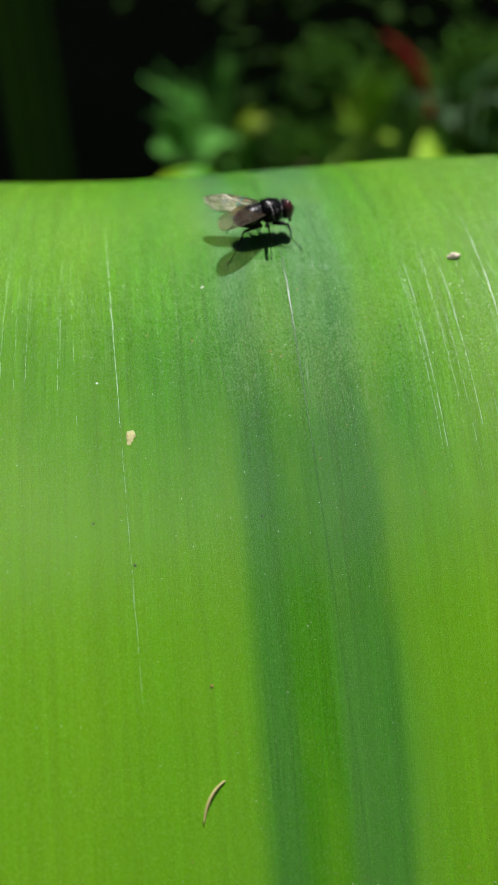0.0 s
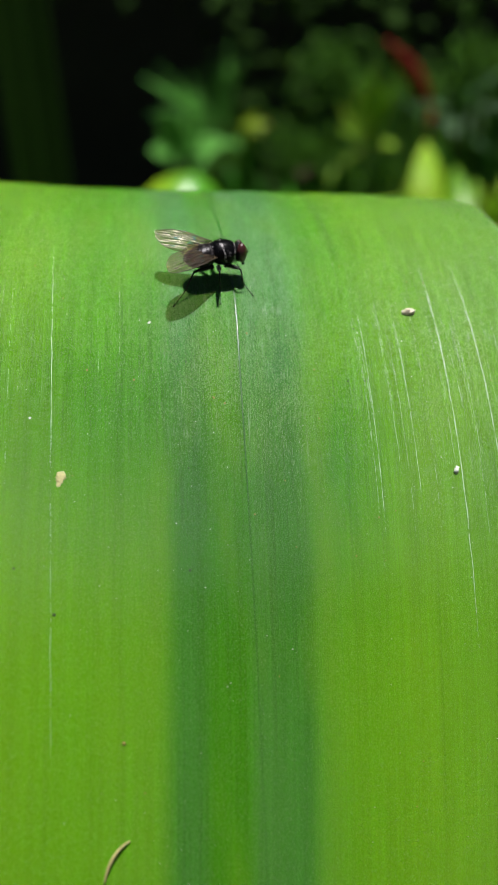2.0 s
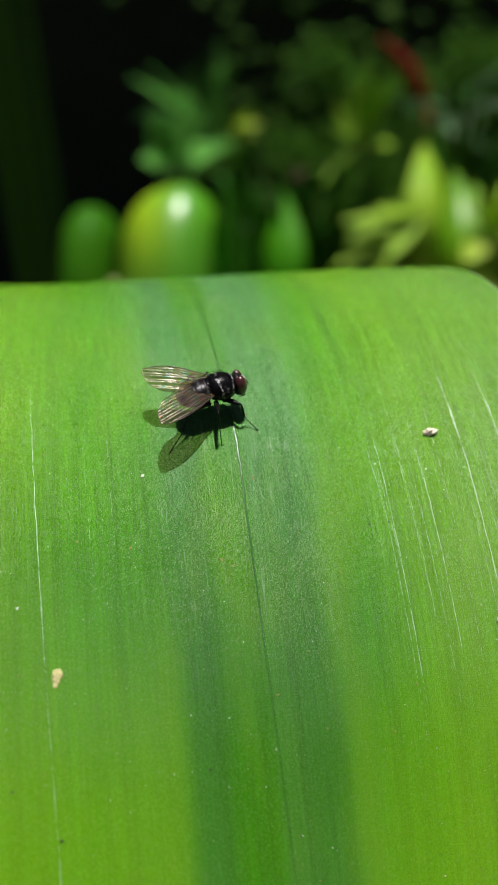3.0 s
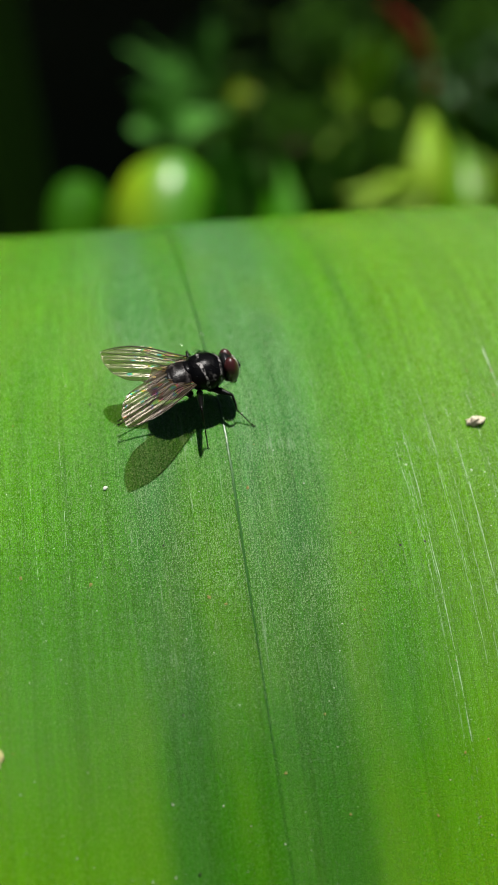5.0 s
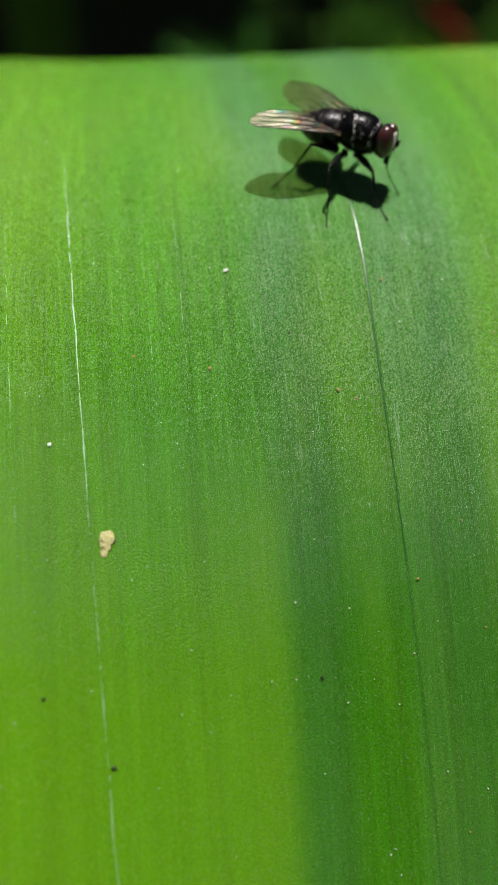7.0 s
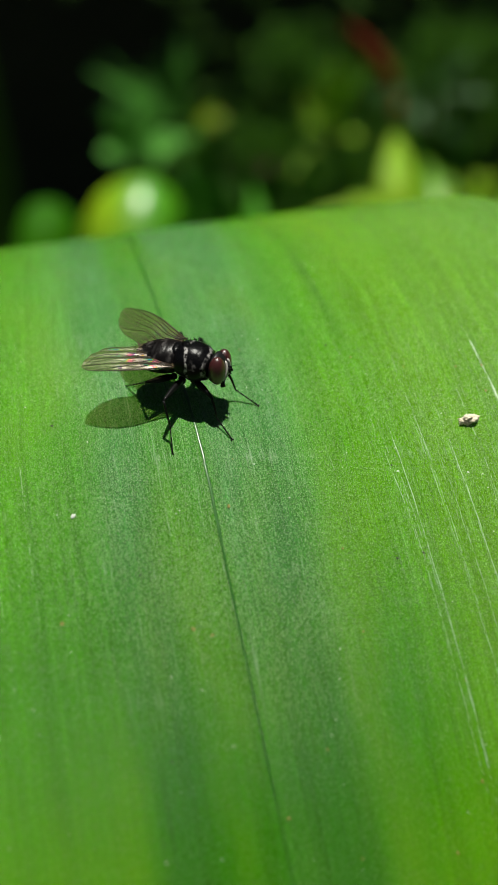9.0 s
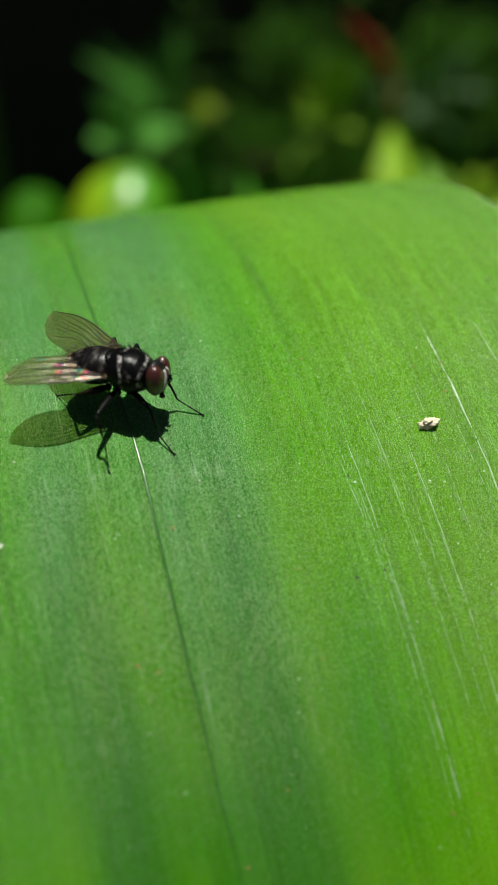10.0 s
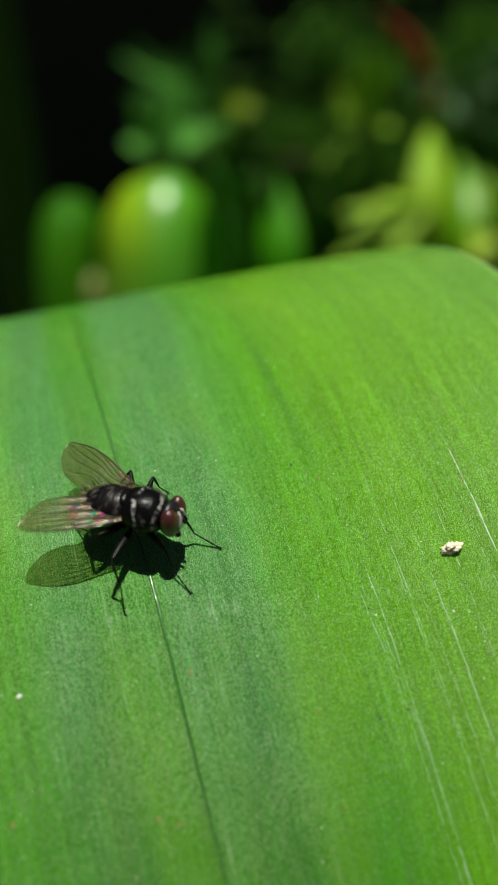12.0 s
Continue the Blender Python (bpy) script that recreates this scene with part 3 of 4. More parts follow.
dust = part("dust", bm, M["white"], strap_leaf, "scattered tiny pale dust grains")
dust["kind"] = "stuff"
bm = bmesh.new()
for k in range(70):
    u, y, s = _r.uniform(-27, 28), _r.uniform(-33, 14), _r.uniform(0.03, 0.07)
    p, n = on_leaf(u, y, 0.02)
    made = bmesh.ops.create_icosphere(bm, subdivisions=1, radius=MM * s, matrix=Matrix.Translation(p * MM))
dust = part("dust", bm, M["brown"], strap_leaf, "scattered tiny brown dust grains")
dust["kind"] = "stuff"


def pale_spot():
    """A dried pale splash: a thin crust of a few overlapping rounds."""
    bm = bmesh.new()
    for du, dy, s in ((0.03, 0.1, 0.30), (-0.04, -0.1, 0.24), (-0.13, -0.36, 0.15), (0.16, 0.22, 0.16)):
        m = leaf_frame(-11.56 + du, -12.82 + dy, 40 * s, 0.02)
        for w in bmesh.ops.create_icosphere(bm, subdivisions=3, radius=MM * s * 1.15)["verts"]:
            w.co *= 1 + 0.6 * noise.noise(w.co / MM * 9 + Vector((du * 9, dy * 9, 0)))
            w.co.z *= 0.07
            w.co = m @ w.co
    part("splash", bm, M["stain"], strap_leaf, "dried pale splash")


pale_spot()


# ---- loose bits on the leaf ----
def husk_crumb(name, size, seed, label):
    """An irregular flaky lump that lies on its broad side."""
    bm = bmesh.new()
    made = bmesh.ops.create_icosphere(bm, subdivisions=4, radius=MM * size)["verts"]
    for w in made:
        d = w.co / (MM * size)
        w.co *= 1 + 0.55 * noise.noise(d * 1.5 + Vector((seed, 0, 0))) + 0.4 * noise.noise(d * 4 + Vector((0, seed, 0))) + 0.22 * noise.noise(d * 9)
        w.co.y *= 0.55
        w.co.z = w.co.z * 0.55 + 0.3 * size * MM
    return tagged(mesh_ob(name, bm, M["husk"]), label, "crumb")


crumb_large = husk_crumb("husk_crumb", 0.48, 4, "pale beige crumb of dry husk lying on the leaf")
crumb_small = husk_crumb("husk_crumb", 0.30, 9, "small whitish crumb stuck on the leaf")
crumb_small.data.materials[0] = M["white"]


def fibre_curl():
    bm = bmesh.new()
    pts = bend((0.0, 0.0, 0.12), (0.1, 2.2, 0.4), (1.5, 2.9, 0.14), 12)
    tube(bm, pts, [0.05 + 0.06 * math.sin(math.pi * i / 12) for i in range(13)], 7)
    return tagged(mesh_ob("dry_fibre", bm, M["fibre"]), "curled tan plant fibre lying on the leaf", "plant fibre")


curl = fibre_curl()
LOOSE = [(crumb_large, leaf_frame(17.44, 1.39, 10, -0.02)), (crumb_small, leaf_frame(19.53, -8.58, 70, -0.02)), (curl, leaf_frame(-8.0, -27.9, 0, 0.0))]


# ---- the fly ----
fly = tagged(new("fly"), "small black fly with red-brown eyes and smoky clear wings", "fly")
fly.empty_display_size = 2 * MM


def bristles(spots, seed, length=0.45):
    bm = bmesh.new()
    r = random.Random(seed)
    for p, d in spots:
        d = (Vector(d) + Vector((r.uniform(-0.25, 0.25), r.uniform(-0.25, 0.25), r.uniform(-0.1, 0.2)))).normalized()
        ln = length * r.uniform(0.6, 1.15)
        p = Vector(p)
        tube(bm, [p, p + d * ln * 0.5, p + d * ln + Vector((-0.15, 0, 0)) * ln], [0.016, 0.012, 0.002], 4)
    return bm


LEAN = Matrix.Translation((0, 0, 2.4 * MM)) @ pose(0, 0, 0, -20, 0, 0) @ Matrix.Translation((0, 0, -2.4 * MM))


def turned(table, n=36, steps=64, groove=0.0, pitch=0.0, bumps=()):
    """One closed body lofted through rings (x, half width, half height, centre height) in mm, with swellings."""
    bm = bmesh.new()
    xs = [r[0] for r in table]
    rings = []
    for i in range(steps + 1):
        x = xs[0] + (xs[-1] - xs[0]) * (0.5 - 0.5 * math.cos(math.pi * i / steps))
        j = max(k for k in range(len(xs) - 1) if xs[k] <= x + 1e-9)
        f = (x - xs[j]) / (xs[j + 1] - xs[j])
        at = []
        for c in (1, 2, 3):
            p = [table[min(max(j + k, 0), len(table) - 1)][c] for k in (-1, 0, 1, 2)]
            at.append(max(0.02, p[1] + 0.5 * f * (p[2] - p[0] + f * (2 * p[0] - 5 * p[1] + 4 * p[2] - p[3] + f * (3 * (p[1] - p[2]) + p[3] - p[0])))))
        cut = 1 - groove * max(0.0, 1 - abs(((x / pitch) % 1.0) - 0.5) / 0.09) if groove else 1.0
        ring = []
        for k in range(n):
            a = 2 * math.pi * k / n
            p = Vector((x, at[0] * math.cos(a) * cut, at[2] + at[1] * math.sin(a) * cut))
            for c, amp, r in bumps:
                d = (p - Vector(c)).length / r
                p += Vector((0, math.cos(a), math.sin(a))) * amp * math.exp(-d * d)
            ring.append(bm.verts.new(LEAN @ (p * MM)))
        rings.append(ring)
    for r, q in zip(rings, rings[1:]):
        for k in range(n):
            bm.faces.new((r[k], q[k], q[(k + 1) % n], r[(k + 1) % n]))
    bm.faces.new(rings[0])
    bm.faces.new(rings[-1][::-1])
    bmesh.ops.recalc_face_normals(bm, faces=bm.faces)
    return bm


def leaned(bm):
    bmesh.ops.transform(bm, matrix=LEAN, verts=bm.verts)
    return bm


def build_body():
    bumps = [((x, s * y, z), a, r) for s in (-1, 1) for x, y, z, a, r in ((0.78, 0.72, 2.62, 0.16, 0.34), (0.35, 0.9, 1.95, 0.14, 0.45), (-0.7, 0.95, 2.2, 0.12, 0.45), (-0.35, 0.95, 2.75, 0.07, 0.3))]
    bumps += [((0.0, 0, 3.6), -0.05, 0.5)]
    thorax = part("thorax", turned([(-1.12, 0.1, 0.1, 2.5), (-1.0, 0.60, 0.58, 2.5), (-0.62, 0.96, 0.92, 2.5), (0.0, 1.12, 1.05, 2.5), (0.58, 1.05, 0.98, 2.47), (1.0, 0.8, 0.8, 2.42), (1.24, 0.44, 0.46, 2.4), (1.32, 0.1, 0.1, 2.4)], bumps=bumps),
                  M["thorax"], fly, "glossy black thorax with pale dusted bands")
    bm = bmesh.new()
    lump(bm, (-0.88, 0, 2.9), (0.44, 0.68, 0.36), (0, 12, 0))
    part("scutellum", leaned(bm), M["thorax"], thorax)
    r = random.Random(5)
    spots = []
    for k in range(80):
        a, b = r.uniform(-1.25, 1.0), r.uniform(-1.05, 1.05)
        z = 2.5 + 1.04 * math.sqrt(max(0, 1 - (a / 1.4) ** 2 - (b * 0.9) ** 2))
        spots.append(((a, b * 0.95, z - 0.03), (-0.55, b * 0.7, 0.75)))
    for s in (-1, 1):
        spots += [((-1.9, s * 0.3, 2.95), (-1, s * 0.3, 0.45)), ((-1.8, s * 0.5, 2.85), (-0.9, s * 0.6, 0.4)), ((0.9, s * 0.8, 2.8), (0.2, s, 0.5)), ((-0.5, s * 1.0, 2.8), (-0.4, s, 0.6))]
    ob = part("bristles", leaned(bristles(spots, 3, 0.34)), M["leg"], thorax)
    ob["kind"] = "stuff"
    abdomen = part("abdomen", turned([(-3.3, 0.08, 0.08, 2.1), (-3.18, 0.4, 0.34, 2.13), (-2.85, 0.78, 0.62, 2.12), (-2.35, 1.04, 0.84, 2.18), (-1.8, 1.12, 0.93, 2.26), (-1.25, 1.05, 0.9, 2.34), (-0.8, 0.86, 0.76, 2.4), (-0.5, 0.4, 0.4, 2.46)], groove=0.03, pitch=0.56),
                   M["abdomen"], fly, "dark grey-dusted abdomen")
    spots = [((x, 1.0 * math.sin(a) * w, 2.2 + 0.88 * math.cos(a) * w), (-1, math.sin(a), 0.7 * math.cos(a))) for x, w in ((-2.1, 1.08), (-2.5, 1.0), (-2.9, 0.76), (-3.2, 0.4)) for a in [-1.9 + 0.32 * k for k in range(13)]]
    ob = part("bristles", leaned(bristles(spots, 4, 0.42)), M["leg"], abdomen)
    ob["kind"] = "stuff"
    head = part("head", turned([(1.05, 0.1, 0.1, 2.42), (1.12, 0.70, 0.66, 2.42), (1.3, 0.92, 0.84, 2.44), (1.55, 0.80, 0.78, 2.42), (1.75, 0.58, 0.66, 2.36), (1.92, 0.34, 0.52, 2.24), (2.0, 0.1, 0.16, 2.15)], 28, 36), M["shell"], fly, "black head")
    for s in (-1, 1):
        bm = bmesh.new()
        lump(bm, (1.56, s * 0.50, 2.46), (0.45, 0.48, 0.82), (s * -8, 0, s * 24), 32, 20)
        part("eye", leaned(bm), M["eye"], head, "large red-brown eye")
        bm = bmesh.new()
        tube(bm, bend((1.86, s * 0.16, 2.98), (2.14, s * 0.24, 2.55), (1.92, s * 0.4, 1.92), 10), [0.03] + [0.07] * 9 + [0.03], 8)
        part("face_stripe", leaned(bm), M["face"], head, "silvery face stripe")
        bm = bmesh.new()
        tube(bm, bend((1.94, s * 0.1, 2.62), (2.16, s * 0.13, 2.58), (2.2, s * 0.15, 2.32), 4), [0.05, 0.07, 0.075, 0.07, 0.04], 7)
        tube(bm, bend((2.1, s * 0.13, 2.58), (2.3, s * 0.24, 2.7), (2.5, s * 0.36, 2.7), 4), [0.022, 0.018, 0.012, 0.008, 0.003], 4)
        part("antenna", leaned(bm), M["leg"], head)
    bm = bmesh.new()
    tube(bm, [(1.72, 0, 1.84), (1.8, 0, 1.5), (1.84, 0, 1.36)], [0.17, 0.12, 0.15], 10)
    part("proboscis", leaned(bm), M["leg"], head)
    spots = [((1.45 + 0.1 * k, s * 0.18, 3.1 - 0.06 * k), (0.5, s * 0.4, 1)) for k in range(4) for s in (-1, 1)] + [((1.94, s * 0.28, 2.0 + 0.12 * k), (1, s * 0.2, 0.1)) for k in range(5) for s in (-1, 1)]
    ob = part("bristles", leaned(bristles(spots, 6, 0.34)), M["leg"], head)
    ob["kind"] = "stuff"


build_body()


def wing_edge(f):
    """Front and hind edge of a wing at the fraction f of its length, in mm."""
    tip = max(0.0, 1 - max(0.0, (f - 0.36) / 0.64) ** 2.3) ** 0.58
    front = (0.12 + 0.46 * math.sin(math.pi * min(1.0, f * 0.6 + 0.05))) * tip
    hind = -(0.28 + 1.56 * math.sin(math.pi * (0.08 + 0.5 * f)) ** 1.2 + 1.15 * math.exp(-(((f - 0.2) / 0.17) ** 2))) * tip
    return front, hind


def wing_height(f, y):
    return 0.16 * math.sin(math.pi * f) - 0.09 * y * y + 0.045 * math.sin(y * 13.0 + 1.5 * f) * (0.5 + 0.5 * f)


WINGS = []


def build_wing(side):
    """side 1: left. Built with its hinge at the origin and its tip along +x."""
    length, nf, nw = 4.85, 48, 44
    bm = bmesh.new()
    rows = []
    for i in range(nf + 1):
        f = i / nf
        a, b = wing_edge(f)
        rows.append([bm.verts.new(Vector((length * f, side * -(b + (a - b) * j / nw), wing_height(f, b + (a - b) * j / nw))) * MM) for j in range(nw + 1)])
    for r, s in zip(rows, rows[1:]):
        for j in range(nw):
            bm.faces.new((r[j], r[j + 1], s[j + 1], s[j]))
    bmesh.ops.remove_doubles(bm, verts=bm.verts, dist=1e-7)
    wing = part("wing", bm, M["wing"], fly, "smoky clear wing with dark veins")

    def vein(points, r0, r1):
        pts = []
        for f, w in points:
            a, b = wing_edge(f)
            y = b + (a - b) * w
            pts.append((length * f, side * -y, wing_height(f, y) + 0.01))
        n = len(pts)
        bm = bmesh.new()
        tube(bm, pts, [0.85 * (r0 + (r1 - r0) * i / (n - 1)) for i in range(n)], 5)
        part("vein", bm, M["vein"], wing)

    def run(f0, w0, f1, w1, bow=0.0, n=12):
        return [(f0 + (f1 - f0) * i / n, w0 + (w1 - w0) * i / n + bow * math.sin(math.pi * i / n)) for i in range(n + 1)]

    vein(run(0.0, 0.97, 0.97, 0.98, 0.0, 20), 0.05, 0.022)
    vein(run(0.02, 0.9, 0.62, 0.97, -0.05), 0.036, 0.018)
    vein(run(0.04, 0.84, 0.86, 0.93, -0.08), 0.034, 0.016)
    vein(run(0.05, 0.8, 0.975, 0.72, -0.06), 0.034, 0.014)
    vein(run(0.05, 0.72, 0.95, 0.42, -0.05), 0.032, 0.012)
    vein(run(0.06, 0.6, 0.80, 0.06, 0.04), 0.03, 0.010)
    vein(run(0.05, 0.5, 0.52, 0.08, 0.05), 0.026, 0.008)
    vein(run(0.10, 0.66, 0.90, 0.56, -0.03), 0.016, 0.008)
    vein(run(0.10, 0.56, 0.88, 0.26, 0.02), 0.016, 0.008)
    vein(run(0.10, 0.42, 0.66, 0.05, 0.04), 0.016, 0.006)
    vein(run(0.0, 0.03, 0.98, 0.02, 0.0, 20), 0.014, 0.010)
    vein(run(0.46, 0.82, 0.44, 0.56, 0.0, 4), 0.016, 0.016)
    vein(run(0.66, 0.58, 0.60, 0.22, 0.06, 5), 0.016, 0.014)
    hinge = Vector((-0.75, 0.78, 2.95)) if side > 0 else Vector((-0.72, -0.9, 2.75))

    def held(tip, lift):
        """The wing's pose with its end towards tip; the front edge faces out to the side."""
        x = (Vector(tip) - hinge).normalized()
        lift = Vector(lift)
        z = (lift - x * lift.dot(x)).normalized()
        return Matrix.Translation(hinge * MM) @ Matrix((x, z.cross(x), z)).transposed().to_4x4()

    WINGS.append((wing, held(*(((-5.4, 2.4, 3.3), (0.0, -0.20, 1)) if side > 0 else ((-4.85, -2.85, 3.05), (0, -0.32, 1)))), held(*(((-4.75, 2.45, 2.5), (0.08, 0.0, 1)) if side > 0 else ((-4.95, -2.8, 3.0), (0, 0.02, 1))))))
    wing.matrix_local = WINGS[-1][1]
    bm = bmesh.new()
    h = hinge - Vector((0.25, 0, 0.16))
    lump(bm, h, (0.3, 0.2, 0.06), (side * 15, 0, 0), 14, 8)
    lump(bm, h - Vector((0.3, side * 0.08, 0.06)), (0.34, 0.24, 0.06), (side * 20, 0, 0), 14, 8)
    part("calypter", bm, M["calypter"], fly, "whitish lobe at the wing base")
    return wing


for s in (-1, 1):
    build_wing(s)

# hip, lengths of femur and of shin with foot, then foot and outward bow of the knee: before the turn, just after it, and later
LEGS = {
    "front_right": ((0.25, -0.6, 1.6), (1.45, 2.55), ((2.32, -2.66, -0.24), (0.38, -0.38, 0.84)), ((3.1, -2.4, -0.34), (0.52, -0.11, 0.85)), ((3.06, -2.36, -0.34), (0.52, -0.11, 0.85))),
    "front_left": ((0.25, 0.6, 1.6), (1.45, 2.75), ((2.08, 0.78, -0.06), (0.4, 0.1, 0.9)), ((3.0, -0.6, -0.12), (0.5, 0.3, 0.8)), ((3.73, 0.28, -0.1), (0.44, 0.08, 0.89))),
    "mid_right": ((-0.4, -0.7, 1.5), (2.2, 2.9), ((-0.70, -3.35, -0.3), (-0.16, -0.54, 0.82)), ((0.5, -4.7, -0.3), (-0.33, -0.47, 0.82)), ((0.40, -4.35, -0.28), (-0.33, -0.47, 0.82))),
    "mid_left": ((-0.4, 0.7, 1.5), (1.5, 2.2), ((-0.3, 2.6, 0.0), (0.0, 0.9, 0.6)), ((0.0, 2.6, 0.0), (0.0, 0.9, 0.6)), ((0.0, 2.6, 0.0), (0.0, 0.9, 0.6))),
    "hind_right": ((-0.95, -0.6, 1.5), (1.75, 3.3), ((-4.6, -2.9, -0.48), (-0.5, 0.3, 0.8)), ((-3.4, -3.3, -0.3), (-0.3, -0.6, 0.7)), ((-3.95, -0.65, -0.12), (-0.28, -0.82, 0.51))),
    "hind_left": ((-0.95, 0.6, 1.5), (1.7, 2.9), ((-3.5, 1.6, -0.05), (-0.2, 0.8, 0.6)), ((-3.2, 1.6, -0.05), (-0.2, 0.8, 0.6)), ((-3.2, 1.6, -0.05), (-0.2, 0.8, 0.6))),
}
# the hind feet rubbed together behind the body
RUBBED = {"hind_right": ((-5.3, -1.0, 0.8), (-0.2, 0.1, 1.0)), "hind_left": ((-5.25, -0.75, 0.75), (-0.2, 0.5, 0.8))}


def leg_pose(hip, foot, bow, l1, l2):
    """Pose of the femur in the fly's space and of the shin in the femur's, for a foot at rest at a place."""
    hip, foot = Vector(hip), Vector(foot)
    d = foot - hip
    x = d.normalized()
    side = (Vector(bow) - x * Vector(bow).dot(x)).normalized()
    along = (l1 * l1 - l2 * l2 + d.length_squared) / (2 * d.length)
    knee = hip + x * along + side * math.sqrt(max(0.01, l1 * l1 - along * along))

    def frame_to(p, q):
        e = (q - p).normalized()
        z = (side - e * side.dot(e)).normalized()
        return Matrix.Translation(p * MM) @ Matrix((e, z.cross(e), z)).transposed().to_4x4()

    femur = frame_to(hip, knee)
    return femur, femur.inverted() @ frame_to(knee, foot)


def build_leg(hip, lengths, first, *later):
    """Femur along +x with its origin at the hip; the shin with the foot along +x from the knee, bent at the ankle."""
    l1, l2 = lengths
    bm = bmesh.new()
    lump(bm, (0, 0, 0), (0.2, 0.2, 0.24), (0, 0, 0), 12, 8)
    tube(bm, bend((0, 0, 0), (l1 * 0.5, 0, 0.10), (l1, 0, 0), 8), [0.12, 0.16, 0.19, 0.195, 0.185, 0.165, 0.135, 0.105, 0.085], 10)
    leg = part("leg", bm, M["leg"], fly)
    bm = bmesh.new()
    ankle = Vector((l2 * 0.45, 0, (-0.17 if hip[0] > 0 else -0.07) * l2))
    tube(bm, bend((0, 0, 0), (l2 * 0.24, 0, 0.3 * ankle.z), ankle, 6), [0.07, 0.072, 0.07, 0.065, 0.06, 0.055, 0.05], 8)
    r = random.Random(int(abs(hip[0] * 97 + hip[1] * 13) * 10))
    for k in range(9):
        p = ankle * (0.15 + 0.09 * k)
        e = Vector((0.4, r.uniform(-1, 1), r.uniform(-1, 1))).normalized()
        tube(bm, [p, p + e * 0.16], [0.014, 0.003], 4)
    end = Vector((l2, 0, 0))
    for k in range(5):
        p, q = ankle.lerp(end, k / 5), ankle.lerp(end, (k + 0.94) / 5)
        tube(bm, [p, p.lerp(q, 0.5), q], [0.036, 0.044, 0.034], 7)
    for s in (-1, 1):
        lump(bm, end + Vector((0, 0.05 * s, 0)), (0.07, 0.045, 0.03), (0, 0, 20 * s), 8, 6)
    shin = part("shin", bm, M["leg"], leg)
    leg.matrix_local, shin.matrix_local = leg_pose(hip, *first, l1, l2)
    return leg, shin


LEG_OBS = {k: build_leg(*q) for k, q in LEGS.items()}


# ---- plants and ground behind ----
GROUND = -260.0


def ribbon(bm, pts, widths, side, cup=0.15, thick=0.5, n=6):
    """A closed leaf blade along points in mm: widths across, side the way across, cup the depth of its trough."""
    pts, side, rings = [Vector(p) for p in pts], Vector(side).normalized(), []
    for i, p in enumerate(pts):
        d = (pts[min(i + 1, len(pts) - 1)] - pts[max(i - 1, 0)]).normalized()
        s = (side - d * side.dot(d)).normalized()
        up = s.cross(d)
        ring = []
        for k in [-1, 1]:
            for j in range(n + 1):
                f = (j / n * 2 - 1) * -k
                ring.append(bm.verts.new((p + s * f * widths[i] / 2 + up * (cup * widths[i] * (f * f - 0.5) + k * thick / 2 * (1 - 0.8 * abs(f)))) * MM))
        rings.append(ring)
    for a, b in zip(rings, rings[1:]):
        m = len(a)
        for k in range(m):
            bm.faces.new((a[k], a[(k + 1) % m], b[(k + 1) % m], b[k]))
    bm.faces.new(rings[0][::-1])
    bm.faces.new(rings[-1])


def lance(n, w, peak=0.45):
    """Widths of a pointed leaf."""
    return [max(0.06, math.sin(math.pi * (i / n) ** (math.log(0.5) / math.log(peak))) ** 0.8) * w for i in range(n + 1)]


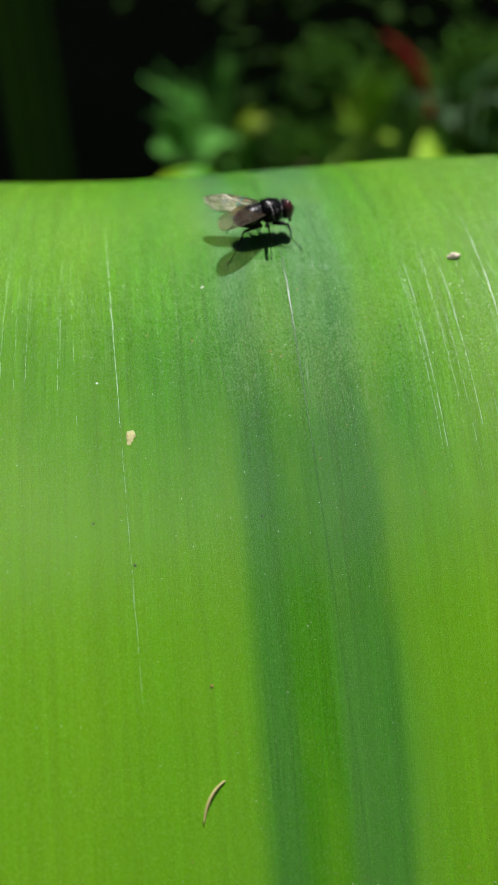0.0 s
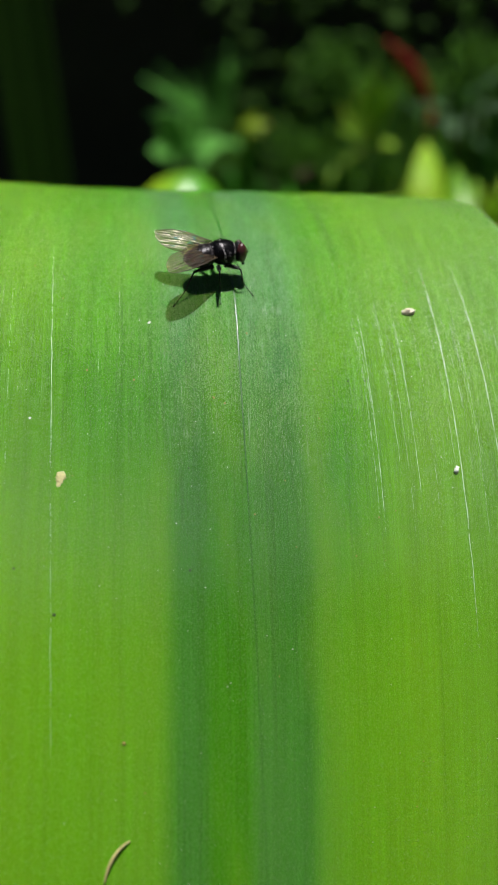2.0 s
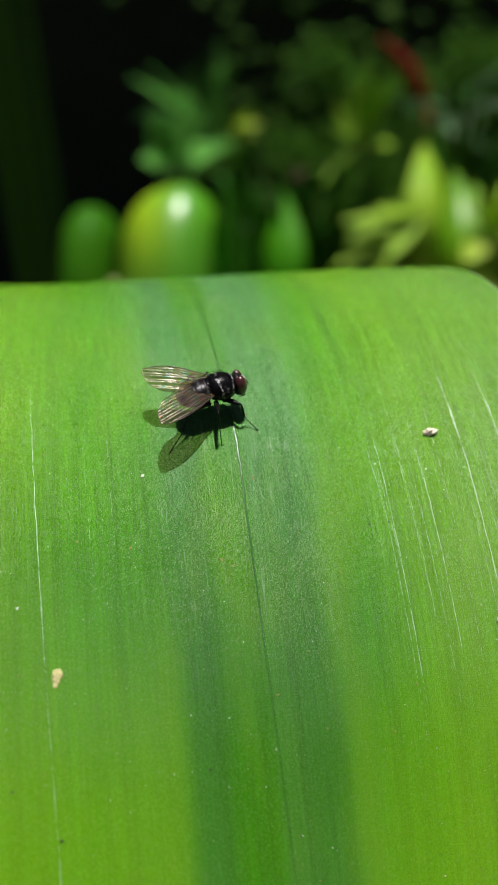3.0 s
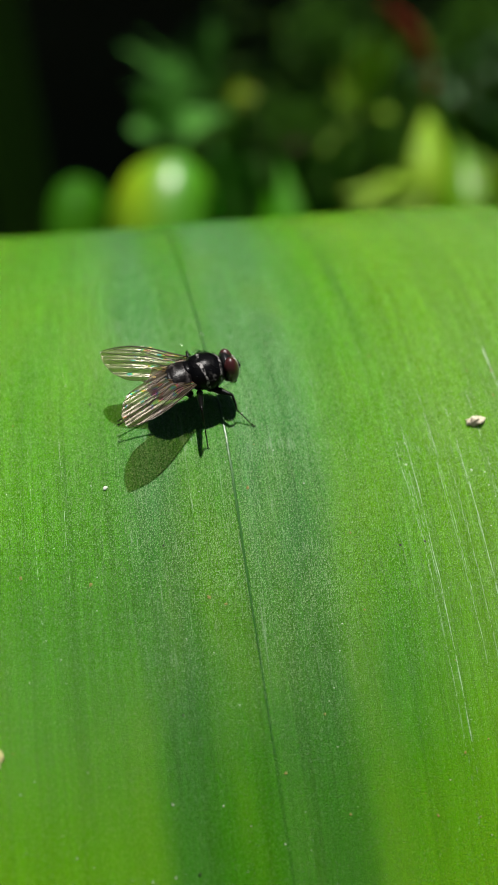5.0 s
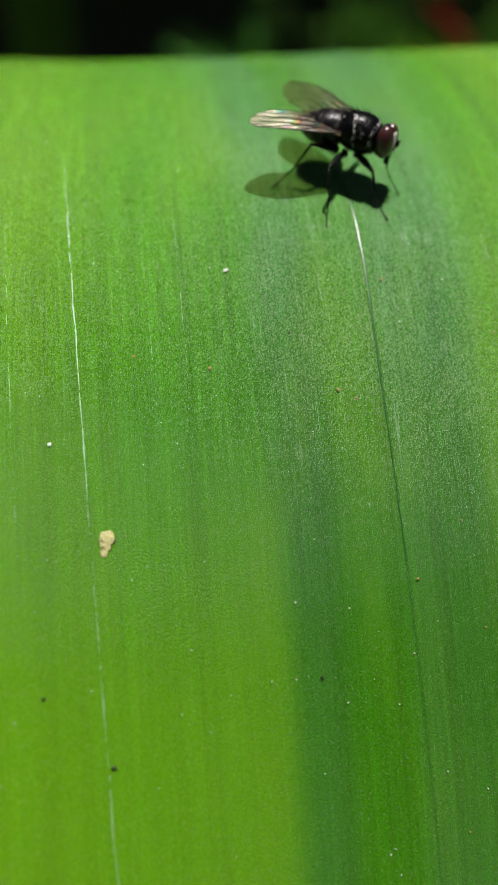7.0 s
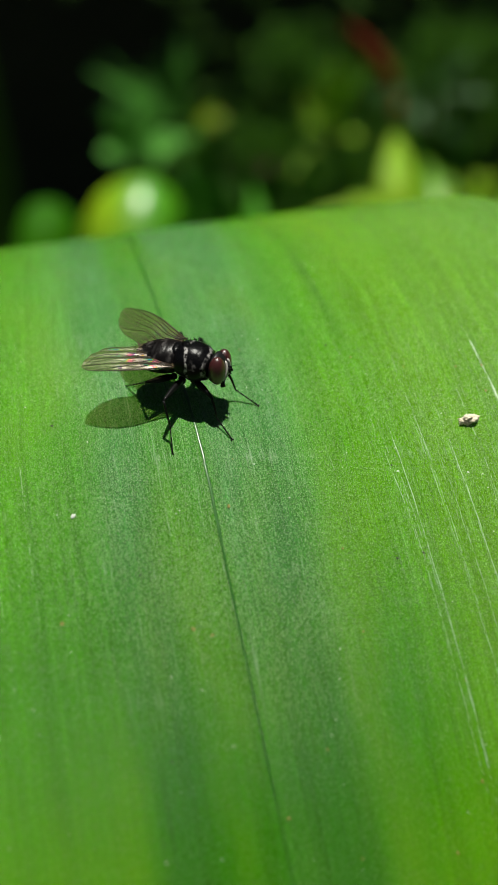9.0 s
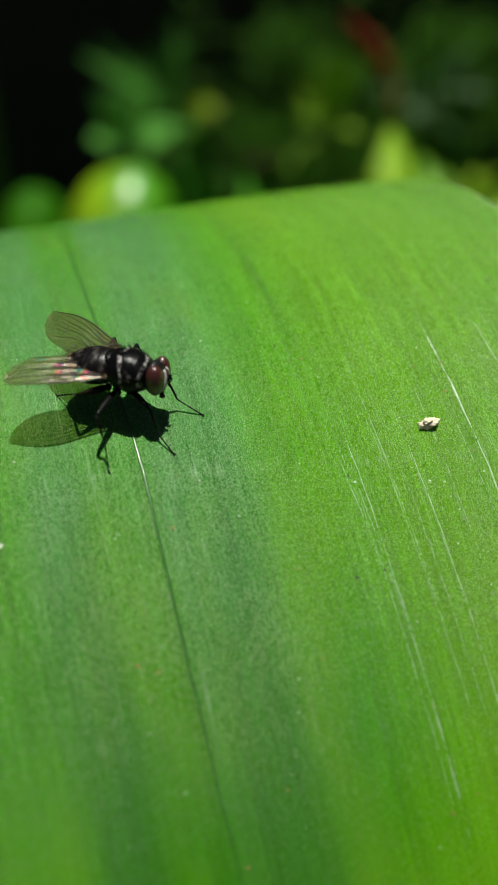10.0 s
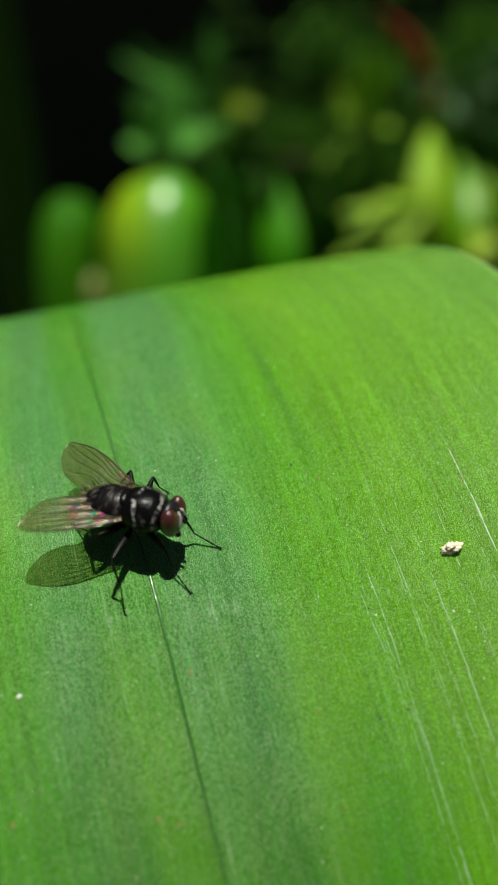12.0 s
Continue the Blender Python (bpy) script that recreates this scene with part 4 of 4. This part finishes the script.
def spoon_plant(label, x, y, z, w, mat, lean=0.0, back=30.0, belly=0.16, turn=0.0, tip=1.0):
    """A broad upright leaf whose rounded end bends back from the viewer: its middle bulges forward."""
    bm = bmesh.new()
    rows, across, thick = [], 18, 1.0
    ends = [GROUND + 20, GROUND + 70, GROUND + 120] + [z - 90 + 12 * i for i in range(5)]
    zs = ends + [z - 40 + 40 * math.sin(math.pi / 2 * i / 22) for i in range(23)]
    c, s = math.cos(radians(turn)), math.sin(radians(turn))
    for q in zs:
        up = max(0.0, min(1.0, (q - (z - w * 0.55 * tip)) / (w * 0.55 * tip)))
        half = w / 2 * (max(0.0004, 1 - up**2.5) ** 0.5 if tip < 1.5 else max(0.002, 1 - up**1.35) ** 0.85) * min(1.0, 0.45 + 0.55 * (q - GROUND) / 130)
        bow = 0.75 * back * max(0.0, (q - (z - 40)) / 40) ** 2.4
        bow += 0.05 * max(0.0, z - 0.7 * w - q) if q > z - 100 else 5 - 0.7 * w * 0.05
        ring = []
        for side in (-1, 1):
            for j in range(across + 1):
                f = (j / across * 2 - 1) * -side
                a = f * half
                d = belly * w * (abs(f) ** 1.7) * (half / (w / 2)) + side * thick / 2 + 0.9 * noise.noise(Vector((a * 0.07, q * 0.04, x))) + 0.25 * noise.noise(Vector((a * 0.5, q * 0.03, x + 9)))
                g = lean * ((q - GROUND) / (z - GROUND)) ** 2
                ring.append(bm.verts.new(Vector((x + a * c - d * s + g - lean, y + a * s + d * c + bow, q - abs(d) * 0.05)) * MM))
        rows.append(ring)
    for a, b in zip(rows, rows[1:]):
        m = len(a)
        for k in range(m):
            bm.faces.new((a[k], a[(k + 1) % m], b[(k + 1) % m], b[k]))
    bm.faces.new(rows[0][::-1])
    bm.faces.new(rows[-1])
    bmesh.ops.recalc_face_normals(bm, faces=bm.faces)
    thing = tagged(new("broad_leaf_plant"), label, "plant")
    part("blade", bm, mat, thing)
    bm = bmesh.new()
    tube(bm, bend((x - lean, y + 4, GROUND - 6), (x - lean, y + 4, GROUND + 10), (x - lean, y + 2, GROUND + 30), 5), [w * 0.13] * 6, 9)
    part("stalk", bm, M["stem"], thing)
    return thing


def arching_plant(label, x, y, top, w, mat, drop=14.0, turn=0.0, tilt=0.0, lay=1.0):
    """A broad strap leaf that rises behind, arches over at its crest and hangs down in front; its edges curl under."""
    path = [(84, GROUND - 8), (72, -150), (54, -78), (40, -44), (29, -23), (19, -9), (9, -2), (0, 0), (-8 * lay, -4), (-14 * lay, -12), (-19 * lay, -24), (-23 * lay, -42), (-26 * lay, -66), (-28 * lay, -98), (-29 * lay, -130)]
    path = [Vector((0, a, b if i == 0 else top + b)) for i, (a, b) in enumerate(path)]
    fine = []
    for i in range(len(path) - 1):
        q = [path[min(max(i + k, 0), len(path) - 1)] for k in (-1, 0, 1, 2)]
        fine += [q[1] + 0.5 * f * (q[2] - q[0] + f * (2 * q[0] - 5 * q[1] + 4 * q[2] - q[3] + f * (3 * (q[1] - q[2]) + q[3] - q[0]))) for f in (0, 0.25, 0.5, 0.75)]
    across, thick, rows = 22, 0.9, []
    m = Matrix.Translation((x, y, 0)) @ pose(0, 0, 0, 0, 0, turn)
    for i, p in enumerate(fine):
        d = (fine[min(i + 1, len(fine) - 1)] - fine[max(i - 1, 0)]).normalized()
        out = d.cross(Vector((1, 0, 0)))
        half = w / 2 * min(1.0, 0.4 + 0.6 * max(0.0, (p.z - GROUND)) / 120)
        ring = []
        for side in (1, -1):
            for j in range(across + 1):
                f = (j / across * 2 - 1) * side
                low = drop * abs(f) ** 2.6 + tilt * f * w / 2 - 0.6 * noise.noise(Vector((f * 4, p.z * 0.05, x)))
                q = p + Vector((f * half, 0, 0)) - out * (low * half / (w / 2) + (thick / 2 if side < 0 else -thick / 2))
                ring.append((m @ q) * MM)
        rows.append(ring)
    bm = bmesh.new()
    rows = [[bm.verts.new(q) for q in ring] for ring in rows]
    for a, b in zip(rows, rows[1:]):
        k = len(a)
        for j in range(k):
            bm.faces.new((a[j], a[(j + 1) % k], b[(j + 1) % k], b[j]))
    bm.faces.new(rows[0][::-1])
    bm.faces.new(rows[-1])
    bmesh.ops.recalc_face_normals(bm, faces=bm.faces)
    thing = tagged(new("broad_leaf_plant"), label, "plant")
    part("blade", bm, mat, thing)
    bm = bmesh.new()
    tube(bm, [m @ Vector((0, 84, GROUND - 12)), m @ Vector((0, 84, GROUND + 8)), m @ Vector((0, 81, GROUND + 34))], [w * 0.2, w * 0.17, w * 0.12], 9)
    part("stalk", bm, M["stem"], thing)
    return thing


arching_plant("bright yellow-green broad leaf arching over, its crest sunlit", -34.5, 256, -29.5, 39, M["yellow_sided"], 14, -8, -0.26, 1.15)
arching_plant("smaller green broad leaf, shade painted into its colour, arching beside a bright one", -67, 262, -38.5, 22, M["shaded"], 10, -8)
spoon_plant("green pointed leaf half hidden behind others", 13, 300, -44, 20, M["blade"], 4, 44, 0.2, -20, 1.9)
spoon_plant("pale lime leaf with a sunlit rounded end", 76, 292, -21, 17, M["lime"], 3, 46, 0.2, 12, 1.6)
spoon_plant("yellow-green upright leaf in full sun", 90, 284, -31, 20, M["lily"], 8, 48, 0.2, -26, 2.2)
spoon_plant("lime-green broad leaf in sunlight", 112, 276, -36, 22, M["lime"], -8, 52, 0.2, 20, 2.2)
spoon_plant("lime-green leaf standing among others in sunlight", 103, 296, -39, 24, M["lily"], 3, 48, 0.2, -6, 1.8)
spoon_plant("sunlit yellow-green leaf with a broad blade", 130, 284, -46, 28, M["lily"], 0, 52, 0.2, -10, 1.6)


def tall_stem():
    bm = bmesh.new()
    pts = bend((-104, 330, GROUND), (-106, 330, -60), (-118, 330, 150), 18)
    ribbon(bm, pts, [30 - 6 * i / 18 for i in range(19)], (1, 0.3, 0), 0.22, 1.2, 8)
    thing = tagged(new("tall_plant"), "tall strap leaf with shade painted into its dark green", "plant")
    part("blade", bm, M["dusk"], thing)
    bm = bmesh.new()
    tube(bm, [p + Vector((0, -3.2, 0)) for p in pts], [1.6 - 0.05 * i for i in range(19)], 7)
    part("midrib", bm, M["dusk"], thing)


tall_stem()


def sprig(name, label, root, leaves, mat, stem_r=1.0, droop=0.12, peak=0.45, split=0):
    """A stem from the ground with leaves: each (start, tip, width); split leaves are fans of narrow leaflets."""
    thing = tagged(new(name), label, "plant")
    jig = random.Random(len(label))
    bm = bmesh.new()
    root = Vector(root)
    tube(bm, bend((root.x + 8, root.y + 14, GROUND), (root.x + 10, root.y + 12, root.z - 60), root, 10), [stem_r * (1.6 - 0.08 * i) for i in range(11)], 7)
    part("stem", bm, M["stem"], thing)
    if split:
        fan = []
        for a, b, w in leaves:
            d = Vector(b) - Vector(a)
            for q in range(split):
                start = Vector(a) + d * jig.uniform(0.0, 0.45)
                fan.append((start, Vector(a) + d * jig.uniform(0.7, 1.12) + Vector((jig.gauss(0, 4.5), jig.gauss(0, 4), jig.gauss(0, 4.5))), w * jig.uniform(0.3, 0.62)))
        leaves = fan
    for a, b, w in leaves:
        a, b = Vector(a), Vector(b)
        d = b - a
        mid = (a + b) / 2 + Vector((0, 0, droop * d.length))
        bm = bmesh.new()
        across = d.cross(Vector((0, -0.75, 0.66)))
        pts = bend(a, mid, b, 10)
        if (a - root).length > 1.5:
            tube(bm, [root, a, pts[1]], [0.5, 0.4, 0.3], 5)
        ribbon(bm, pts, lance(10, w, peak), across, 0.12, 0.35, 6)
        part("leaflet", bm, mat, thing)
    return thing


F = Vector((-30, 440, -33))
sprig("fern_sprig", "bluish-green leafy sprig with spreading leaflets", F, [
    (F, (-70, 436, -2), 9), (F, (-66, 430, -9), 6), (F, (-72, 434, -20), 8), (F, (-64, 428, -30), 7), (F, (-52, 430, -46), 8), (F, (-22, 446, 14), 8), (F, (-31, 440, 8), 5), (F, (-44, 444, 4), 5),
    (F, (-14, 440, 0), 6), (F, (-58, 426, 2), 5), (F, (-40, 424, -48), 7), (F, (-16, 434, -44), 7), (F, (-48, 438, -16), 9)], M["fern"], 0.9, 0.12, 0.45, 3)
Y = Vector((-16, 436, -27))
sprig("yellow_leaf_sprig", "small yellow-green leaf on a thin stem", Y, [(Y, (2, 434, -25), 5), (Y, (-4, 430, -19), 4), (Y, (-8, 432, -44), 5), (Y, (-2, 428, -30), 3)], M["yellow"], 0.6, 0.12, 0.45)
R = Vector((60, 424, -34))
sprig("pale_sprig", "pale yellow-green broad leaves on a thin stem", R, [
    (R, (48, 420, 0), 14), (R, (72, 414, 0), 15), (R, (58, 410, 6), 12), (R, (42, 412, -20), 11), (R, (66, 408, -12), 14), (R, (50, 404, -34), 12), (R, (76, 406, -30), 10), (R, (34, 416, -52), 8)], M["pale"], 0.8, 0.08, 0.45, 2)
B = Vector((104, 404, -16))
sprig("bluish_sprig", "bluish-green leaves in dappled light", B, [
    (B, (88, 398, -2), 10), (B, (108, 400, 14), 7), ((92, 382, -18), (128, 376, -34), 8), ((92, 382, -18), (70, 380, -18), 6), (B, (126, 404, 8), 8), (B, (124, 400, -20), 8), (B, (94, 396, 6), 6), (B, (114, 396, -28), 7), ((92, 382, -18), (110, 372, -24), 6), (B, (136, 400, -8), 8)], M["bluish"], 0.8, 0.12, 0.45, 2)
V = Vector((72, 292, -47))
sprig("spiky_sprig", "pale lime spiky leaves lit by the sun", V, [
    (V, (36, 284, -47), 5), (V, (39, 282, -55), 6), (V, (33, 280, -67), 6), (V, (50, 282, -74), 7), (V, (50, 286, -42), 5), (V, (56, 280, -63), 7), (V, (61, 286, -36), 6), (V, (44, 283, -51), 5)], M["pale"], 0.8, 0.02)
L = Vector((100, 282, -52))
sprig("lime_sprig", "lime-green sunlit leaves beside yellow blades", L, [(L, (112, 276, -30), 11), (L, (92, 280, -34), 9), (L, (118, 280, -50), 12), (L, (112, 278, -70), 12), (L, (94, 276, -84), 10), (L, (104, 274, -38), 12), (L, (122, 278, -66), 13), (L, (88, 274, -62), 11), (L, (108, 272, -92), 13)], M["lime"], 0.8)
P = Vector((104, 250, -84))
sprig("pale_blade_sprig", "pale blue-green leaf lying across below", P, [(P, (70, 236, -86), 13), (P, (128, 246, -96), 12)], M["bluish"], 1.0, 0.06)


def grass_clump(label, x, y, top, count, spread, mat, seed):
    """Upright narrow blades that lean apart and bend over at their tips."""
    r = random.Random(seed)
    thing = tagged(new("grass_clump"), label, "grass")
    for k in range(count):
        a = Vector((x + r.gauss(0, spread * 0.4), y + r.uniform(-14, 14), GROUND - 6))
        tip = Vector((a.x + r.gauss(0, spread), a.y + r.uniform(-22, 12), top - r.uniform(0, 42)))
        bm = bmesh.new()
        ribbon(bm, bend(a, (tip.x - 0.3 * (tip.x - a.x), a.y + 4, tip.z + r.uniform(4, 26)), tip, 10), lance(10, r.uniform(3.5, 7.5), 0.55), (1, r.uniform(-0.5, 0.5), 0), 0.2, 0.4, 3)
        part("grass_blade", bm, mat, thing)


grass_clump("dark green upright grass blades", 4, 345, -34, 12, 14, M["grass"], 5)
grass_clump("dark green grass blades behind the broad leaves", -20, 372, -22, 9, 13, M["grass"], 11)
grass_clump("thin green grass blades between leafy sprigs", 44, 362, -30, 12, 15, M["grass"], 23)
grass_clump("tall thin grass blades lit at their tips", 116, 372, 6, 9, 14, M["grass"], 31)


def bud(at):
    """A cream bud with a few overlapping scales on a thin stalk."""
    at = Vector(at)
    thing = tagged(new("bud_stalk"), "small cream bud on a thin green stalk", "bud")
    bm = bmesh.new()
    tube(bm, bend((at.x + 4, at.y + 8, GROUND), (at.x + 5, at.y + 6, at.z - 60), at, 8), [0.9] * 9, 7)
    part("stem", bm, M["stem"], thing)
    for k in range(5):
        a = k * 2 * math.pi / 5
        bm = bmesh.new()
        out = Vector((math.cos(a), math.sin(a), 0))
        ribbon(bm, bend(at + out * 1.0, at + out * 3.4 + Vector((0, 0, 4)), at + out * 0.8 + Vector((0, 0, 10)), 8), lance(8, 4.4, 0.4), (-math.sin(a), math.cos(a), 0), 0.2, 0.5, 6)
        part("bud_scale", bm, M["cream"], thing)


bud((-55.5, 244, -72))
G = Vector((-38, 310, -30))
sprig("green_sprig", "soft mid-green leaves behind a bright blade", G, [(G, (-46, 306, -10), 12), (G, (-28, 310, -8), 12), (G, (-16, 314, -22), 12), (G, (-52, 308, -26), 10)], M["fern"], 0.9, 0.12, 0.45)
H = Vector((22, 380, -70))
sprig("dim_sprig", "dim green leaves in the shade of taller plants", H, [(H, (6, 376, -36), 14), (H, (-4, 380, -52), 14), (H, (30, 378, -40), 12), (H, (42, 376, -56), 13), (H, (10, 370, -80), 14), (H, (-14, 372, -72), 12)], M["dusk"], 1.0, 0.12, 0.45)


def red_leaf():
    bm = bmesh.new()
    a, b = Vector((59, 385, 22)), Vector((88, 385, -12))
    pts = bend(a, (a + b) / 2 + Vector((4, 0, 3)), b, 12)
    ribbon(bm, pts, lance(12, 8.5, 0.55), (0.5, -0.3, 0.6), 0.2, 0.5, 6)
    tube(bm, bend(b, (90, 386, -40), (92, 392, GROUND), 8), [0.8, 0.8, 0.9, 0.9, 1, 1, 1.1, 1.2, 1.2], 6)
    thing = tagged(new("red_plant"), "narrow dark red leaf on a thin stem", "plant")
    part("leaf_blade", bm, M["red"], thing)


red_leaf()


def dead_flower():
    D = Vector((24, 430, -56))
    thing = tagged(new("withered_plant"), "small withered brown-pink flower on its stalk", "plant")
    bm = bmesh.new()
    tube(bm, bend((26, 436, GROUND), (28, 434, -120), D, 8), [0.8] * 9, 6)
    part("stem", bm, M["stem"], thing)
    for k in range(6):
        a = k * math.pi / 3 + 0.3
        bm = bmesh.new()
        ribbon(bm, bend(D, D + Vector((math.cos(a) * 4, -4, math.sin(a) * 4)), D + Vector((math.cos(a) * 8, -3, math.sin(a) * 8)), 5), lance(5, 6), (-math.sin(a), 0.2, math.cos(a)), 0.2, 0.3, 4)
        part("petal", bm, M["dead"], thing)


dead_flower()


def undergrowth():
    """Dim leaves filling the space behind, shade painted into their colour, with dark gaps between them."""
    r = random.Random(21)
    bm = bmesh.new()
    for k in range(2600):
        y = r.uniform(480, 820)
        x = r.uniform(-0.52, 0.46) * y
        z = r.uniform(-250, 120)
        if x < -0.08 * y and (r.random() < 0.85 or z < 30):
            continue
        ln, w = r.uniform(8, 20), r.uniform(4, 10)
        a = r.uniform(0, 2 * math.pi)
        p = Vector((x, y, z))
        d = Vector((math.cos(a), -0.35, math.sin(a) * 0.7)).normalized() * ln
        ribbon(bm, bend(p, p + d * 0.5 + Vector((0, 0, 5)), p + d, 2), lance(2, w), d.cross(Vector((0, -1, 0.5))), 0.15, 0.4, 2)
    tagged(mesh_ob("undergrowth", bm, M["under"]), "dim tangle of small green leaves, shade painted into their colour", "undergrowth", kind="stuff")


undergrowth()


def bush():
    """A low bush: clumps of small leaves, denser to one side, with dark gaps."""
    r = random.Random(33)
    bm = bmesh.new()
    for c in range(78):
        x = -60 + 260 * r.random() ** 0.8
        mid = Vector((x, r.uniform(450, 560), -150 + (170 if x > 40 else 115) * r.random() ** (0.8 if x > 20 else 1.2)))
        size = r.uniform(9, 20)
        for k in range(int(size * 7)):
            p = mid + Vector((r.gauss(0, 1), r.gauss(0, 0.8), r.gauss(0, 0.8))) * size * 0.55
            ln, w, a = r.uniform(4, 9), r.uniform(2.2, 4.6), r.uniform(0, 2 * math.pi)
            d = Vector((math.cos(a), -0.5, math.sin(a) * 0.7)).normalized() * ln
            ribbon(bm, bend(p, p + d * 0.5 + Vector((0, 0, 0.8)), p + d, 2), lance(2, w), d.cross(Vector((0, -1, 0.5))), 0.15, 0.3, 1)
    tagged(mesh_ob("bush", bm, M["bush"]), "low bush of small mid-green leaves, dappled shade painted into their colour", "bush", kind="stuff")


bush()


def bank():
    """The dark backdrop that closes the place behind; its overhang is unseen, added to block the sun."""
    bm = bmesh.new()
    line = [(900, -300), (930, -150), (940, 0), (930, 200), (900, 420), (800, 540), (680, 580), (600, 570), (560, 610), (700, 700), (1000, 760), (1500, 700), (1600, -300)]
    rows = []
    for i in range(61):
        x = -1500 + 50 * i
        rows.append([bm.verts.new(Vector((x, y + 45 * noise.noise(Vector((x / 160, z / 160, 0))), z + 25 * noise.noise(Vector((x / 130, y / 130, 5))) * (z > -200))) * MM) for y, z in line])
    for a, b in zip(rows, rows[1:]):
        for k in range(len(a) - 1):
            bm.faces.new((a[k], a[k + 1], b[k + 1], b[k]))
    bm.faces.new(rows[0])
    bm.faces.new(rows[-1])
    bmesh.ops.recalc_face_normals(bm, faces=bm.faces)
    tagged(mesh_ob("backdrop", bm, M["bank"]), "dark backdrop with an added overhang that blocks the sun", "bank", kind="structure")


bank()


def ground():
    bm = bmesh.new()
    bmesh.ops.create_grid(bm, x_segments=40, y_segments=40, size=1.0)
    for w in bm.verts:
        r = w.co.length
        w.co *= 0.5 + 60 * max(0, r - 0.6) ** 2
        w.co.z = GROUND * MM + 0.012 * noise.noise(w.co * 9) * (r < 0.7)
    tagged(mesh_ob("ground", bm, M["soil"]), "dark damp garden soil", "ground", kind="structure")


ground()


# ---- what moves ----
# seconds and the distance in mm on which the lens is focused
FOCUS = [(0.0, 59.0), (0.5, 60.0), (1.0, 61.0), (1.5, 60.0), (2.0, 60.0), (2.5, 58.5), (3.2, 55.0), (4.8, 44.0), (5.5, 41.5), (6.0, 39.5), (6.5, 36.4), (6.8, 37.0), (7.0, 37.2), (7.5, 41.0),
         (9.3, 41.6), (10.0, 39.5), (10.5, 37.2), (11.0, 37.4), (11.5, 38.0), (12.0, 39.2)]


def eye_at(t):
    for (t0, e0, a0, _), (t1, e1, a1, _) in zip(ROWS, ROWS[1:]):
        if t <= t1:
            f = (t - t0) / (t1 - t0)
            return eye_pose(Vector(e0).lerp(Vector(e1), f), Vector(a0).lerp(Vector(a1), f))


def spot(x, y, yaw):
    """The fly's stand on the leaf: plan place in mm and heading."""
    return leaf_frame(x + 0.16 * y, y, yaw)


FLY = [(0.0, 1.14, 3.2, 16.4), (1.0, 0.85, 2.68, 16.3), (1.5, 0.82, 2.62, 16.3), (2.8, 1.0, 2.63, 16.5), (5.5, 1.03, 2.4, 16.7), (6.5, 1.05, 2.38, 16.7), (6.7, 1.0, 2.72, 16.7), (6.8, 0.98, 3.0, 14.0),
       (6.9, 1.58, 3.3, 13.0), (7.0, 2.27, 3.85, -24.5), (7.3, 2.0, 3.9, -24.0), (7.5, 1.95, 3.75, -24.0), (9.5, 2.28, 3.85, -24.0), (10.3, 2.06, 3.72, -24.0), (11.0, 2.06, 3.72, -24.5), (12.0, 2.22, 3.72, -25.3)]


def fly_stand(t):
    for a, b in zip(FLY, FLY[1:]):
        if t <= b[0]:
            f = (t - a[0]) / (b[0] - a[0])
            return spot(*[p + (q - p) * f for p, q in zip(a[1:], b[1:])])
    return spot(*FLY[-1][1:])


def motions():
    walk(focus_point, [(t, eye_at(t) @ Matrix.Translation((0, 0, -d * MM))) for t, d in FOCUS])
    walk(strap_leaf, [(t, sway_pose(w)) for t, e, a, w in ROWS])
    for ob, m in LOOSE:
        walk(ob, [(t, sway_pose(w) @ m) for t, e, a, w in ROWS])
    walk(fly, [(t, sway_pose(w) @ fly_stand(t)) for t, e, a, w in ROWS])
    for wing, first, later in WINGS:
        walk(wing, [(0.0, first), (6.87, first), (7.03, later), (12.0, later)])
    for k, (hip, lengths, *stands) in LEGS.items():
        before, turned_to, later = [leg_pose(hip, foot, bow, *lengths) for foot, bow in stands]
        rub = leg_pose(hip, *RUBBED[k], *lengths) if k in RUBBED else None
        for i, ob in enumerate(LEG_OBS[k]):
            rows = [(0.0, before[i])] + ([(3.6, before[i]), (5.1, rub[i]), (6.1, rub[i]), (6.4, before[i])] if rub else [])
            walk(ob, rows + [(6.85, before[i]), (7.03, turned_to[i]), (7.8, turned_to[i]), (9.2, later[i]), (12.0, later[i])])


motions()
